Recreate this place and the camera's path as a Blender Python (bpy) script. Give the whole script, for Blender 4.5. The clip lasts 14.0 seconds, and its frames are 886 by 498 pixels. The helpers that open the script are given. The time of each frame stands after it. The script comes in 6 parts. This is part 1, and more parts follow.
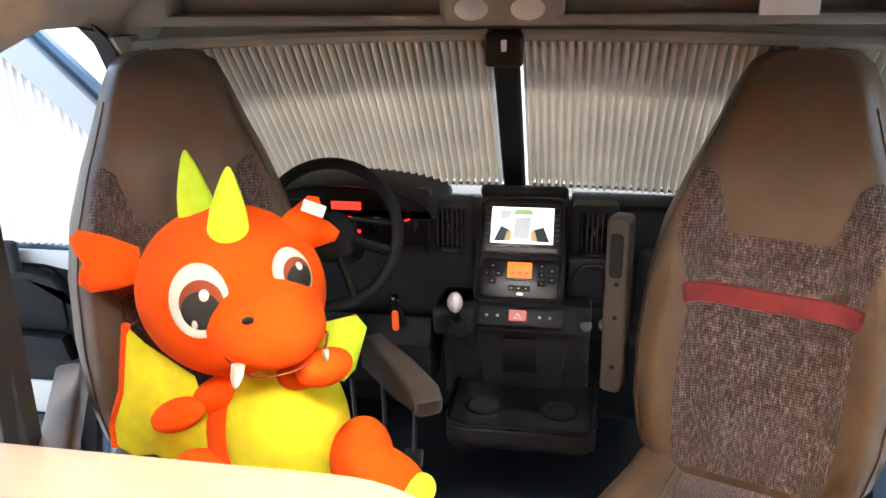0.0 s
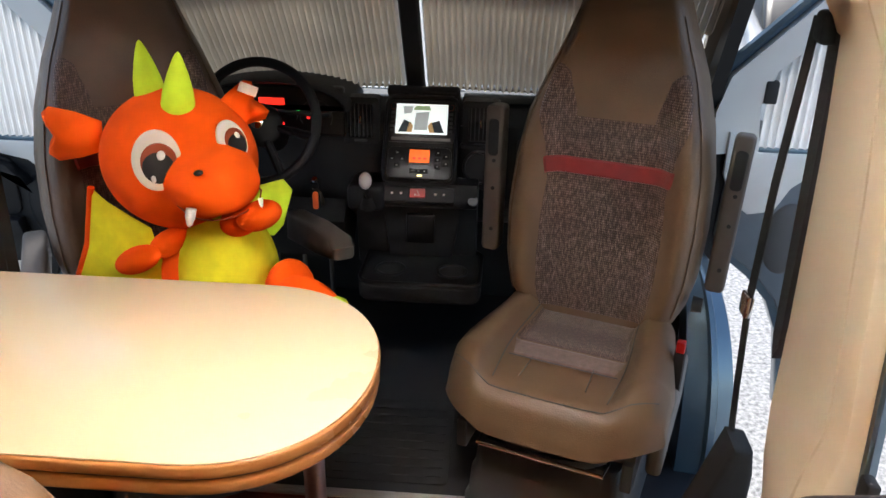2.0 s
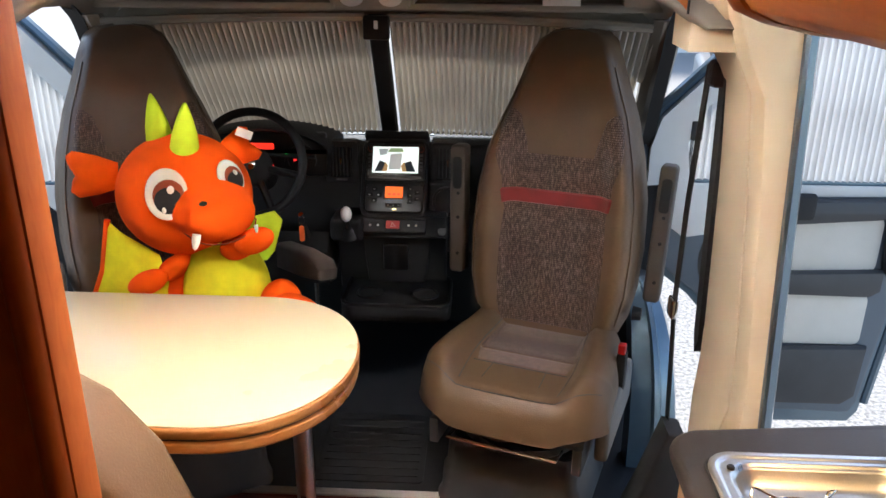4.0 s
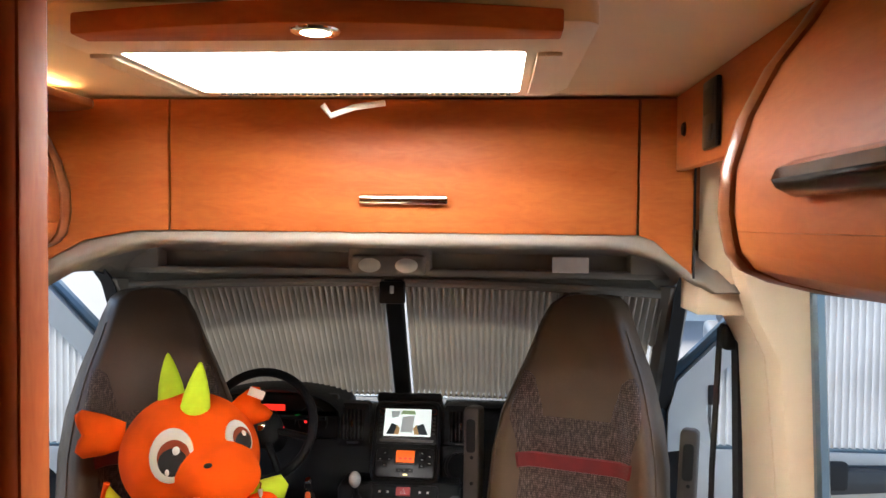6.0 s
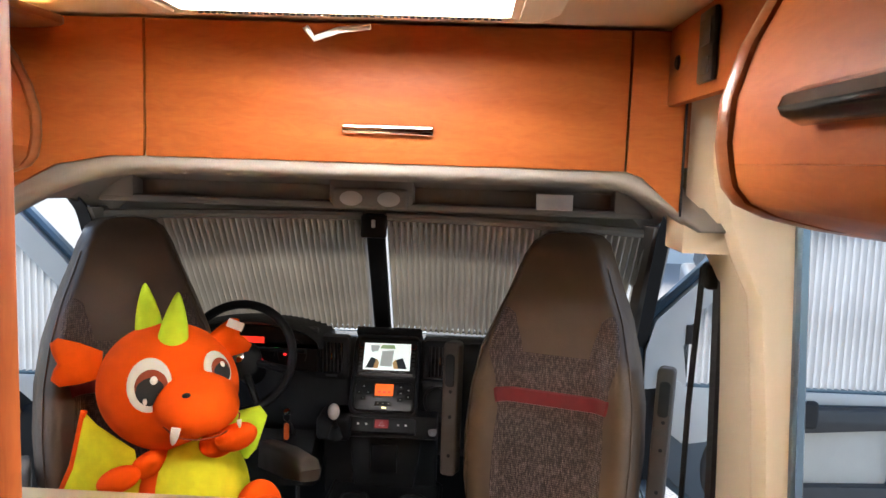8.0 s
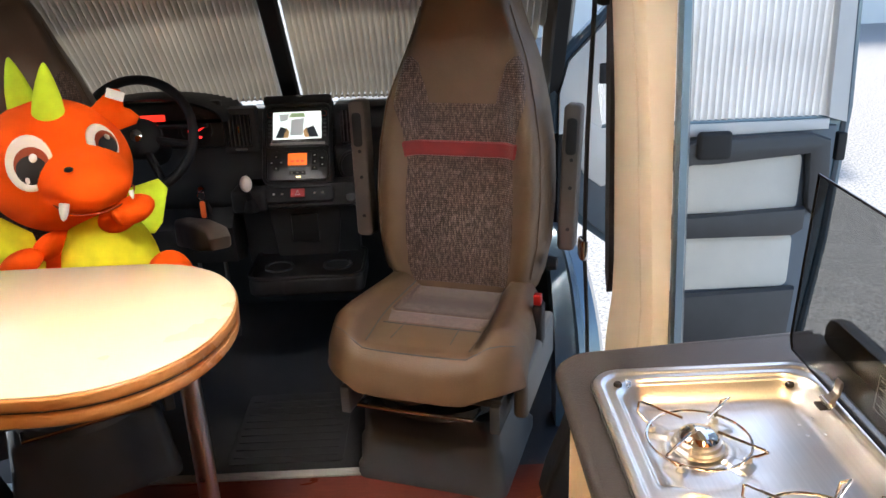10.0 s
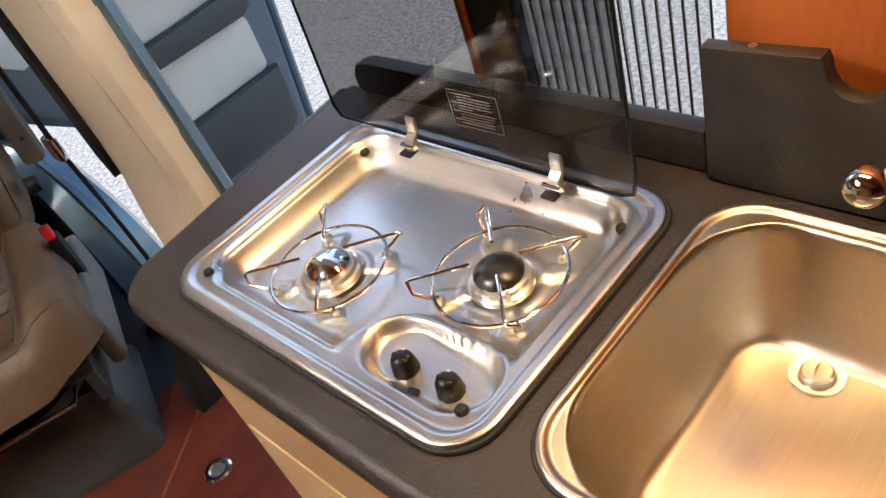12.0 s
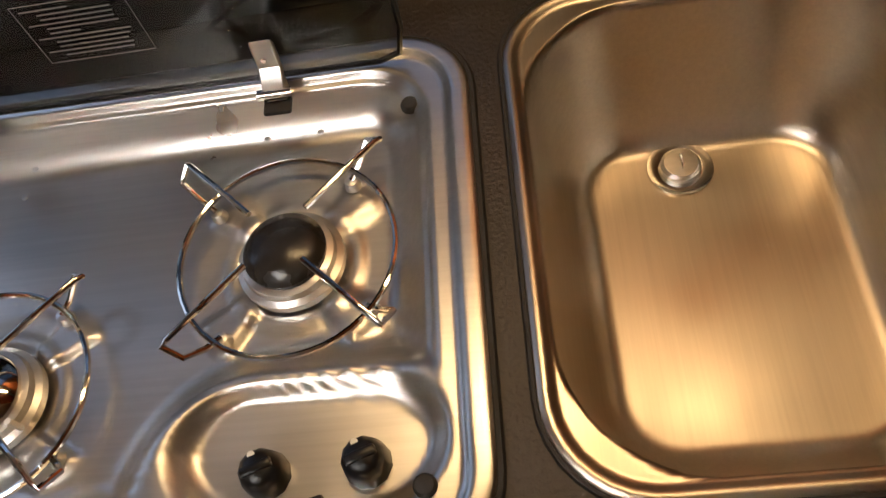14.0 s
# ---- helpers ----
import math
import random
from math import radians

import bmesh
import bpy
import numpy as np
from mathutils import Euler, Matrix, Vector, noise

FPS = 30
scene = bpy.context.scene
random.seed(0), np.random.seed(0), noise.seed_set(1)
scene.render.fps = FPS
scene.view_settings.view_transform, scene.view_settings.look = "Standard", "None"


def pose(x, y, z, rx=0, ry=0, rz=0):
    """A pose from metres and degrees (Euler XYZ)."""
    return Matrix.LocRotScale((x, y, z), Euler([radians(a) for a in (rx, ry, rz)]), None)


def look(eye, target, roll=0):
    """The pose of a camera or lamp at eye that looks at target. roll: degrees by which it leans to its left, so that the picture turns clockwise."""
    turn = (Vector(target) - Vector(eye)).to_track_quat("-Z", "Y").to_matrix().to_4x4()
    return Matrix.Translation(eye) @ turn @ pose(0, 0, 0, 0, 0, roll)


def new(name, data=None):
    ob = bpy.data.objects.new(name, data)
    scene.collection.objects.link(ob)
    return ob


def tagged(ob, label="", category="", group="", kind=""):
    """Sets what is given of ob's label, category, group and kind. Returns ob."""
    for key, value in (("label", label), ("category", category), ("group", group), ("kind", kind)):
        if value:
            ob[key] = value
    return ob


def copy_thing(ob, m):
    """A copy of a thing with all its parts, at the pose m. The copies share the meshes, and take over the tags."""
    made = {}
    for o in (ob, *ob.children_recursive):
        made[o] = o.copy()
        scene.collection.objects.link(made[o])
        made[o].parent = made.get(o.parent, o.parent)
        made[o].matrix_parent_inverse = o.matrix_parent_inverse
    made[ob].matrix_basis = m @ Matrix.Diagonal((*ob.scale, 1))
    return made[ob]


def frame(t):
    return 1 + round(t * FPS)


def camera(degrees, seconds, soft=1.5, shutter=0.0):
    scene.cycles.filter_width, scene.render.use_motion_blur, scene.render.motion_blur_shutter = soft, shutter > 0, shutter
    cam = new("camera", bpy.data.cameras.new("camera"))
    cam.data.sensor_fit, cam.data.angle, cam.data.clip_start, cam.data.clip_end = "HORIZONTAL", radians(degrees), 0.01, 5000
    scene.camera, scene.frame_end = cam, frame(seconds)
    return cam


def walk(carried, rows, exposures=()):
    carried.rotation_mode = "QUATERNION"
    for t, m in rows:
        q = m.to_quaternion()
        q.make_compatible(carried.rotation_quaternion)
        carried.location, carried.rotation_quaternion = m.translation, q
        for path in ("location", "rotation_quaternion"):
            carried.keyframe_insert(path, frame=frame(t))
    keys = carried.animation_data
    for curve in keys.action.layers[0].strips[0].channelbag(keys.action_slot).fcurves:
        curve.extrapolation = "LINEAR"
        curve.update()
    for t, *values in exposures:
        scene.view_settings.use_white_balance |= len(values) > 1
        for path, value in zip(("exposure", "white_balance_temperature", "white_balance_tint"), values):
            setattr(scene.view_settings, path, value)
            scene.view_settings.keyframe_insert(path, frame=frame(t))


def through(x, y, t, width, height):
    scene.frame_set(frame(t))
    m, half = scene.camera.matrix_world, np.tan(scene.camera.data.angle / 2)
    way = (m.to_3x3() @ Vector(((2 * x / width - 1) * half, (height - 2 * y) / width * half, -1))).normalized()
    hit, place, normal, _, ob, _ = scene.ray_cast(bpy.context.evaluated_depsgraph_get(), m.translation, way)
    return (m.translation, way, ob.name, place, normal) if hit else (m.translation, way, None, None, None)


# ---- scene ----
cam = camera(58.9, 14.0)
PATH = [
    (0, (0.186, 0.202, 1.666), (-0.146, 2.045, 0.964), -1.1),
    (0.5, (0.183, 0.111, 1.653), (-0.188, 1.929, 0.909), -2.3),
    (1, (0.188, -0.028, 1.65), (-0.074, 1.798, 0.877), -1.0),
    (1.5, (0.272, -0.148, 1.665), (0.109, 1.671, 0.85), 0.6),
    (2, (0.293, -0.274, 1.662), (0.169, 1.537, 0.823), 1.1),
    (4.3, (0.369, -0.615, 1.708), (0.285, 1.259, 1.013), 0.5),
    (4.5, (0.374, -0.606, 1.698), (0.291, 1.274, 1.023), 0.6),
    (5, (0.367, -0.603, 1.696), (0.274, 1.332, 1.198), 0.1),
    (5.5, (0.36, -0.603, 1.693), (0.243, 1.379, 1.453), 0.5),
    (6, (0.356, -0.605, 1.692), (0.223, 1.39, 1.629), 0.6),
    (6.5, (0.354, -0.604, 1.694), (0.214, 1.391, 1.711), 0.8),
    (7, (0.354, -0.6, 1.693), (0.222, 1.396, 1.705), 1.0),
    (7.5, (0.35, -0.585, 1.687), (0.244, 1.411, 1.608), 1.5),
    (8, (0.346, -0.576, 1.678), (0.268, 1.411, 1.46), 1.9),
    (8.2, (0.346, -0.568, 1.672), (0.281, 1.411, 1.389), 1.8),
    (10.3, (0.538, -0.503, 1.523), (0.608, 1.335, 0.739), -4.2),
    (10.5, (0.541, -0.477, 1.521), (0.75, 1.328, 0.684), -6.8),
    (11, (0.548, -0.41, 1.481), (1.156, 1.194, 0.453), -11.4),
    (11.5, (0.56, -0.362, 1.457), (1.313, 1.068, 0.278), -18.6),
    (12, (0.574, -0.277, 1.432), (1.451, 0.996, 0.163), -21.2),
    (12.5, (0.601, -0.196, 1.409), (1.548, 0.935, 0.058), -20.2),
    (13, (0.629, -0.105, 1.38), (1.688, 0.775, -0.071), -19.4),
    (13.5, (0.672, -0.038, 1.346), (1.714, 0.509, -0.271), -18.0),
    (14, (0.698, 0.03, 1.309), (1.679, 0.256, -0.419), -17.7),
]
EXPOSURES = [(0.0, 2.5), (1.0, 2.02), (2.0, 1.47), (4.5, 1.6), (6.5, 1.42), (8.2, 1.52), (10.5, 1.7), (11.5, 1.58), (12.5, 1.05), (13.0, 0.8), (13.5, 0.3), (14.0, 0.1)]
walk(cam, [(t, look(eye, target, roll)) for t, eye, target, roll in PATH], EXPOSURES)

# ---------------------------------------------------------------- light
SUN_DIR = Vector((0.12, -0.85, -1.0)).normalized()
world = bpy.data.worlds.new("sky_world")
scene.world = world
world.use_nodes = True
wn = world.node_tree
sky = wn.nodes.new("ShaderNodeTexSky")
sky.sky_type = "NISHITA"
sky.sun_disc = False
sky.sun_elevation = math.asin(-SUN_DIR.z)
sky.sun_rotation = math.atan2(-SUN_DIR.x, -SUN_DIR.y)
wn.nodes["Background"].inputs[1].default_value = 0.15
wn.links.new(sky.outputs[0], wn.nodes["Background"].inputs[0])
sun = new("sun", bpy.data.lights.new("sun", "SUN"))
sun.data.energy, sun.data.angle, sun.data.color = 2.6, radians(14), (1.0, 0.95, 0.88)
sun.matrix_world = look((0, 0, 8), Vector((0, 0, 8)) + SUN_DIR)


def area_lamp(name, eye, target, sx, sy, watts, color):
    ob = new(name, bpy.data.lights.new(name, "AREA"))
    ob.data.shape, ob.data.size, ob.data.size_y = "RECTANGLE", sx, sy
    ob.data.energy, ob.data.color = watts, color
    ob.matrix_world = look(eye, target)
    return ob


WARM = (1.0, 0.66, 0.32)
area_lamp("skylight_daylight", (0.11, 0.635, 2.025), (0.11, 0.635, 0), 0.56, 0.315, 14.0, (1.0, 0.98, 0.96))


# ---------------------------------------------------------------- materials
def mat(name, col, rough=0.5, metal=0.0, var=0.12, scale=6.0, bump=0.15, bscale=120.0, stretch=(1, 1, 1), col2=None, spec=0.5, coat=0.0, sheen=0.0, rvar=0.1):
    """A surface with broad tone changes, fine grain and relief, in object space."""
    m = bpy.data.materials.new(name)
    m.use_nodes = True
    n, l = m.node_tree.nodes, m.node_tree.links
    b = n["Principled BSDF"]
    tc = n.new("ShaderNodeTexCoord")
    mp = n.new("ShaderNodeMapping")
    mp.inputs["Scale"].default_value = stretch
    l.new(tc.outputs["Object"], mp.inputs[0])
    big = n.new("ShaderNodeTexNoise")
    big.inputs["Scale"].default_value, big.inputs["Detail"].default_value = scale, 5
    l.new(mp.outputs[0], big.inputs[0])
    fine = n.new("ShaderNodeTexNoise")
    fine.inputs["Scale"].default_value, fine.inputs["Detail"].default_value = bscale, 4
    l.new(mp.outputs[0], fine.inputs[0])
    add = n.new("ShaderNodeMath")
    add.operation = "MULTIPLY_ADD"
    add.inputs[1].default_value = 0.35
    l.new(fine.outputs[0], add.inputs[0])
    l.new(big.outputs[0], add.inputs[2])
    ramp = n.new("ShaderNodeValToRGB")
    c2 = col2 or tuple(min(1, c * (1 + var)) for c in col)
    c1 = col if col2 else tuple(c * (1 - var) for c in col)
    ramp.color_ramp.elements[0].position, ramp.color_ramp.elements[1].position = 0.45, 0.9
    ramp.color_ramp.elements[0].color, ramp.color_ramp.elements[1].color = (*c1, 1), (*c2, 1)
    l.new(add.outputs[0], ramp.inputs[0])
    l.new(ramp.outputs[0], b.inputs["Base Color"])
    rr = n.new("ShaderNodeMapRange")
    rr.inputs[3].default_value, rr.inputs[4].default_value = max(0.03, rough - rvar), min(1, rough + rvar)
    l.new(big.outputs[0], rr.inputs[0])
    l.new(rr.outputs[0], b.inputs["Roughness"])
    b.inputs["Metallic"].default_value = metal
    b.inputs["Specular IOR Level"].default_value = spec
    b.inputs["Coat Weight"].default_value = coat
    b.inputs["Coat Roughness"].default_value = 0.12
    b.inputs["Sheen Weight"].default_value = sheen
    if bump:
        bp = n.new("ShaderNodeBump")
        bp.inputs["Strength"].default_value, bp.inputs["Distance"].default_value = bump, 0.002
        l.new(fine.outputs[0], bp.inputs["Height"])
        l.new(bp.outputs[0], b.inputs["Normal"])
    return m


def wood(name, c1, c2, axis=0, rough=0.48, coat=0.03, freq=1.0):
    """Satin cherry veneer, the grain along one axis."""
    st = [6.0 * freq] * 3
    st[axis] = 1.5 * freq
    m = mat(name, c1, rough, 0, 0, 0.55, 0.04, 9, tuple(st), c2, 0.22, coat)
    n, l = m.node_tree.nodes, m.node_tree.links
    for nd in n:
        if nd.type == "TEX_NOISE":
            nd.inputs["Distortion"].default_value = 1.8
    return m


def fabric(name, dark, light):
    """Coarse woven tweed: small horizontal ribs with light flecks."""
    m = mat(name, dark, 0.95, 0, 0.3, 190, 0.6, 500, (1.0, 1.0, 0.3), light, 0.15, 0, 0.3)
    n, l = m.node_tree.nodes, m.node_tree.links
    b = n["Principled BSDF"]
    tc = n.new("ShaderNodeTexCoord")
    w = n.new("ShaderNodeTexWave")
    w.bands_direction = "Z"
    w.inputs["Scale"].default_value, w.inputs["Distortion"].default_value = 46, 1.2
    l.new(tc.outputs["Object"], w.inputs[0])
    v = n.new("ShaderNodeTexWave")
    v.bands_direction = "X"
    v.inputs["Scale"].default_value, v.inputs["Distortion"].default_value = 58, 3.5
    l.new(tc.outputs["Object"], v.inputs[0])
    mul = n.new("ShaderNodeMath")
    mul.operation = "MULTIPLY"
    l.new(w.outputs[1], mul.inputs[0])
    l.new(v.outputs[1], mul.inputs[1])
    mix = n.new("ShaderNodeMix")
    mix.data_type = "RGBA"
    mix.blend_type = "MULTIPLY"
    mix.inputs[0].default_value = 0.75
    ramp = [x for x in n if x.type == "VALTORGB"][0]
    ramp.color_ramp.elements[0].position, ramp.color_ramp.elements[1].position = 0.60, 0.92
    l.new(ramp.outputs[0], mix.inputs[6])
    rg = n.new("ShaderNodeMapRange")
    rg.inputs[3].default_value, rg.inputs[4].default_value = 0.62, 1.6
    l.new(mul.outputs[0], rg.inputs[0])
    l.new(rg.outputs[0], mix.inputs[7])
    l.new(mix.outputs[2], b.inputs["Base Color"])
    bp = [x for x in n if x.type == "BUMP"][0]
    l.new(mul.outputs[0], bp.inputs["Height"])
    bp.inputs["Strength"].default_value = 0.8
    return m


def steel(name, rough=0.26, axis=1, tint=(0.62, 0.6, 0.57)):
    """Brushed stainless steel: fine lines along one axis, faint smears."""
    st = [260.0] * 3
    st[axis] = 6.0
    m = mat(name, tint, rough, 1.0, 0.05, 1.0, 0.035, 2.0, tuple(st), None, 0.5, 0, 0, 0.07)
    n, l = m.node_tree.nodes, m.node_tree.links
    tc = n.new("ShaderNodeTexCoord")
    sm = n.new("ShaderNodeTexNoise")
    sm.inputs["Scale"].default_value, sm.inputs["Detail"].default_value = 9.0, 6
    l.new(tc.outputs["Object"], sm.inputs[0])
    rr = n.new("ShaderNodeMapRange")
    rr.inputs[1].default_value, rr.inputs[2].default_value = 0.3, 0.75
    rr.inputs[3].default_value, rr.inputs[4].default_value = rough - 0.06, rough + 0.14
    l.new(sm.outputs[0], rr.inputs[0])
    l.new(rr.outputs[0], n["Principled BSDF"].inputs["Roughness"])
    return m


def glow(name, col, strength):
    m = bpy.data.materials.new(name)
    m.use_nodes = True
    b = m.node_tree.nodes["Principled BSDF"]
    b.inputs["Base Color"].default_value = (*col, 1)
    b.inputs["Emission Color"].default_value = (*col, 1)
    b.inputs["Emission Strength"].default_value = strength
    return m


def glass(name, tint, gloss=0.06, rough=0.02):
    """A thin pane: tinted see-through with a glossy skin."""
    m = bpy.data.materials.new(name)
    m.use_nodes = True
    n, l = m.node_tree.nodes, m.node_tree.links
    n.remove(n["Principled BSDF"])
    tr = n.new("ShaderNodeBsdfTransparent")
    tr.inputs[0].default_value = (*tint, 1)
    gl = n.new("ShaderNodeBsdfGlossy")
    gl.inputs["Roughness"].default_value = rough
    mx = n.new("ShaderNodeMixShader")
    fr = n.new("ShaderNodeLayerWeight")
    fr.inputs[0].default_value = 0.25
    pw = n.new("ShaderNodeMath")
    pw.operation = "POWER"
    pw.inputs[1].default_value = 2.5
    l.new(fr.outputs[1], pw.inputs[0])
    md = n.new("ShaderNodeMath")
    md.operation = "MULTIPLY_ADD"
    md.inputs[1].default_value, md.inputs[2].default_value = 0.5 if gloss >= 0 else 0.0, max(0, gloss) * 0.4
    l.new(pw.outputs[0], md.inputs[0])
    l.new(md.outputs[0], mx.inputs[0])
    l.new(tr.outputs[0], mx.inputs[1])
    l.new(gl.outputs[0], mx.inputs[2])
    l.new(mx.outputs[0], n["Material Output"].inputs[0])
    return m


def cloth_blind(name, col, through=0.5, spec_stripes=0.0):
    """Pleated blind cloth: part of the light comes through it."""
    m = bpy.data.materials.new(name)
    m.use_nodes = True
    n, l = m.node_tree.nodes, m.node_tree.links
    b = n["Principled BSDF"]
    b.inputs["Roughness"].default_value = 0.85
    tc = n.new("ShaderNodeTexCoord")
    ns = n.new("ShaderNodeTexNoise")
    ns.inputs["Scale"].default_value, ns.inputs["Detail"].default_value = 4, 8
    l.new(tc.outputs["Object"], ns.inputs[0])
    rp = n.new("ShaderNodeValToRGB")
    rp.color_ramp.elements[0].color = (*[c * 0.82 for c in col], 1)
    rp.color_ramp.elements[1].color = (*col, 1)
    rp.color_ramp.elements[0].position, rp.color_ramp.elements[1].position = 0.3, 0.6
    l.new(ns.outputs[0], rp.inputs[0])
    l.new(rp.outputs[0], b.inputs["Base Color"])
    tl = n.new("ShaderNodeBsdfTranslucent")
    l.new(rp.outputs[0], tl.inputs[0])
    mx = n.new("ShaderNodeMixShader")
    mx.inputs[0].default_value = through
    l.new(b.outputs[0], mx.inputs[1])
    l.new(tl.outputs[0], mx.inputs[2])
    l.new(mx.outputs[0], n["Material Output"].inputs[0])
    return m


CHERRY_X = wood("cherry_veneer_x", (0.30, 0.064, 0.012), (0.48, 0.138, 0.032), 0)
CHERRY_Y = wood("cherry_veneer_y", (0.30, 0.064, 0.012), (0.48, 0.138, 0.032), 1)
CHERRY_Z = wood("cherry_veneer_z", (0.30, 0.064, 0.012), (0.48, 0.138, 0.032), 2, 0.62, 0.0)
CHERRY_DARK = wood("cherry_edge", (0.20, 0.06, 0.02), (0.32, 0.11, 0.04), 1, 0.3, 0.3)
PALE_WOOD = wood("pale_maple", (0.60, 0.40, 0.19), (0.72, 0.52, 0.28), 2, 0.4, 0.1)
TABLE_TOP = mat("maple_laminate", (0.80, 0.65, 0.42), 0.3, 0, 0.03, 3, 0.03, 200, coat=0.3)
TABLE_EDGE = wood("orange_edge_band", (0.42, 0.17, 0.05), (0.58, 0.28, 0.10), 0, 0.3, 0.3)
FLOOR_WOOD = wood("red_floor_laminate", (0.09, 0.018, 0.012), (0.17, 0.04, 0.025), 0, 0.3, 0.4)
LEATHER = mat("brown_leather", (0.105, 0.064, 0.041), 0.45, 0, 0.14, 9, 0.35, 260, spec=0.45)
LEATHER_L = mat("tan_leather", (0.122, 0.072, 0.039), 0.46, 0, 0.12, 9, 0.35, 260, spec=0.45)
SHELL_GREY = mat("grey_seat_shell", (0.16, 0.155, 0.15), 0.55, 0, 0.08, 8, 0.3, 300)
TWEED = fabric("brown_tweed", (0.074, 0.047, 0.039), (0.22, 0.148, 0.12))
ALCANTARA = mat("rosy_suede", (0.135, 0.082, 0.070), 0.95, 0, 0.3, 60, 0.3, 300, sheen=0.5)
RED_CLOTH = mat("red_band_cloth", (0.19, 0.011, 0.010), 0.85, 0, 0.15, 30, 0.3, 500, sheen=0.3)
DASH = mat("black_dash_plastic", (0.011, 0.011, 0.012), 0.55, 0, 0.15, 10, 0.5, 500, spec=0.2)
DASH_GLOSS = mat("gloss_black_plastic", (0.006, 0.006, 0.007), 0.34, 0, 0.1, 10, 0.0, spec=0.35)
DARK_PLASTIC = mat("dark_grey_plastic", (0.05, 0.052, 0.055), 0.5, 0, 0.12, 12, 0.3, 400)
GREY_PLASTIC = mat("mid_grey_plastic", (0.15, 0.14, 0.13), 0.5, 0, 0.1, 12, 0.3, 400)
ARM_PLASTIC = mat("brown_grey_plastic", (0.060, 0.046, 0.038), 0.5, 0, 0.1, 12, 0.3, 400)
LINER = mat("grey_headliner", (0.27, 0.242, 0.21), 0.9, 0, 0.06, 5, 0.35, 350)
CREAM = mat("cream_pillar_plastic", (0.60, 0.49, 0.345), 0.55, 0, 0.05, 4, 0.25, 400)
WHITE_TRIM = mat("light_grey_trim", (0.62, 0.62, 0.60), 0.5, 0, 0.05, 6, 0.2, 400)
SKY_FRAME = mat("warm_cream_plastic", (0.78, 0.66, 0.50), 0.5, 0, 0.04, 6, 0.08, 300)
CEILING = mat("cream_ceiling_foil", (0.74, 0.60, 0.43), 0.75, 0, 0.04, 3, 0.2, 250)
WHITE_PLASTIC = mat("white_plastic", (0.80, 0.78, 0.74), 0.4, 0, 0.04, 6, 0.08, 300)
BLUE_PAINT = mat("blue_grey_metallic", (0.10, 0.155, 0.20), 0.32, 0.55, 0.1, 5, 0.05, 900, coat=0.8)
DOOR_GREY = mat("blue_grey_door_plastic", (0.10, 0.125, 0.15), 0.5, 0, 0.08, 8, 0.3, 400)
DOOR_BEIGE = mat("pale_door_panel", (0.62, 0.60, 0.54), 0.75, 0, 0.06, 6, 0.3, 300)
RUBBER = mat("black_rubber", (0.012, 0.012, 0.013), 0.7, 0, 0.1, 20, 0.2, 300)
BELT = mat("black_belt_webbing", (0.012, 0.011, 0.011), 0.8, 0, 0.2, 60, 0.4, 600)
BLIND = cloth_blind("grey_pleat_cloth", (0.68, 0.64, 0.57), 0.075)
BLIND_SIDE = cloth_blind("pale_pleat_cloth", (0.72, 0.73, 0.74), 0.28)
CHROME = mat("chrome", (0.75, 0.74, 0.72), 0.08, 1.0, 0.03, 10, 0.0, rvar=0.03)
HANDLE_DARK = mat("dark_chrome", (0.28, 0.26, 0.25), 0.14, 1.0, 0.05, 10, 0.0, rvar=0.04)
ALU = steel("brushed_aluminium", 0.32, 0, (0.66, 0.66, 0.66))
STEEL = steel("brushed_stainless", 0.33, 1, (0.62, 0.60, 0.57))
# sink tint is warmer than STEEL: golden lamplight put into the metal's colour
STEEL_SINK = steel("satin_sink_steel", 0.34, 0, (0.52, 0.46, 0.38))
COUNTER = mat("slate_brown_worktop", (0.024, 0.018, 0.0145), 0.48, 0, 0.28, 14, 0.5, 300, rvar=0.08)
UPSTAND = mat("black_brown_upstand", (0.022, 0.019, 0.017), 0.4, 0, 0.15, 14, 0.2, 300)
SMOKED = glass("smoked_glass", (0.50, 0.50, 0.49), 0.06)
CLEAR = glass("clear_glass", (0.93, 0.95, 0.95), 0.1)
ORANGE_PLUSH = mat("orange_plush", (0.97, 0.100, 0.006), 0.95, 0, 0.1, 18, 0.8, 700, spec=0.1, sheen=0.0)
YELLOW_PLUSH = mat("lime_yellow_plush", (0.84, 0.78, 0.03), 0.95, 0, 0.12, 18, 0.8, 700, spec=0.1, sheen=0.0)
LIME_PLUSH = mat("lime_plush", (0.60, 0.78, 0.04), 0.95, 0, 0.12, 18, 0.8, 700, spec=0.1, sheen=0.0)
WHITE_FELT = mat("white_felt", (0.82, 0.80, 0.78), 0.9, 0, 0.04, 18, 0.5, 600)
BLACK_FELT = mat("black_felt", (0.012, 0.010, 0.010), 0.8, 0, 0.1, 18, 0.5, 600)
BROWN_FELT = mat("rust_felt", (0.30, 0.05, 0.015), 0.9, 0, 0.1, 18, 0.5, 600)
MAT_CAB = mat("black_cab_mat", (0.017, 0.017, 0.019), 0.65, 0, 0.2, 10, 0.7, 220)
ASPHALT = mat("worn_asphalt", (0.11, 0.11, 0.108), 0.9, 0, 0.3, 42, 1.0, 160, col2=(0.46, 0.45, 0.43))
GRASS = mat("lawn", (0.06, 0.11, 0.02), 0.95, 0, 0.4, 2.0, 0.9, 30, col2=(0.13, 0.17, 0.04))
STUCCO = mat("white_stucco", (0.72, 0.71, 0.68), 0.9, 0, 0.05, 1.2, 0.4, 60)
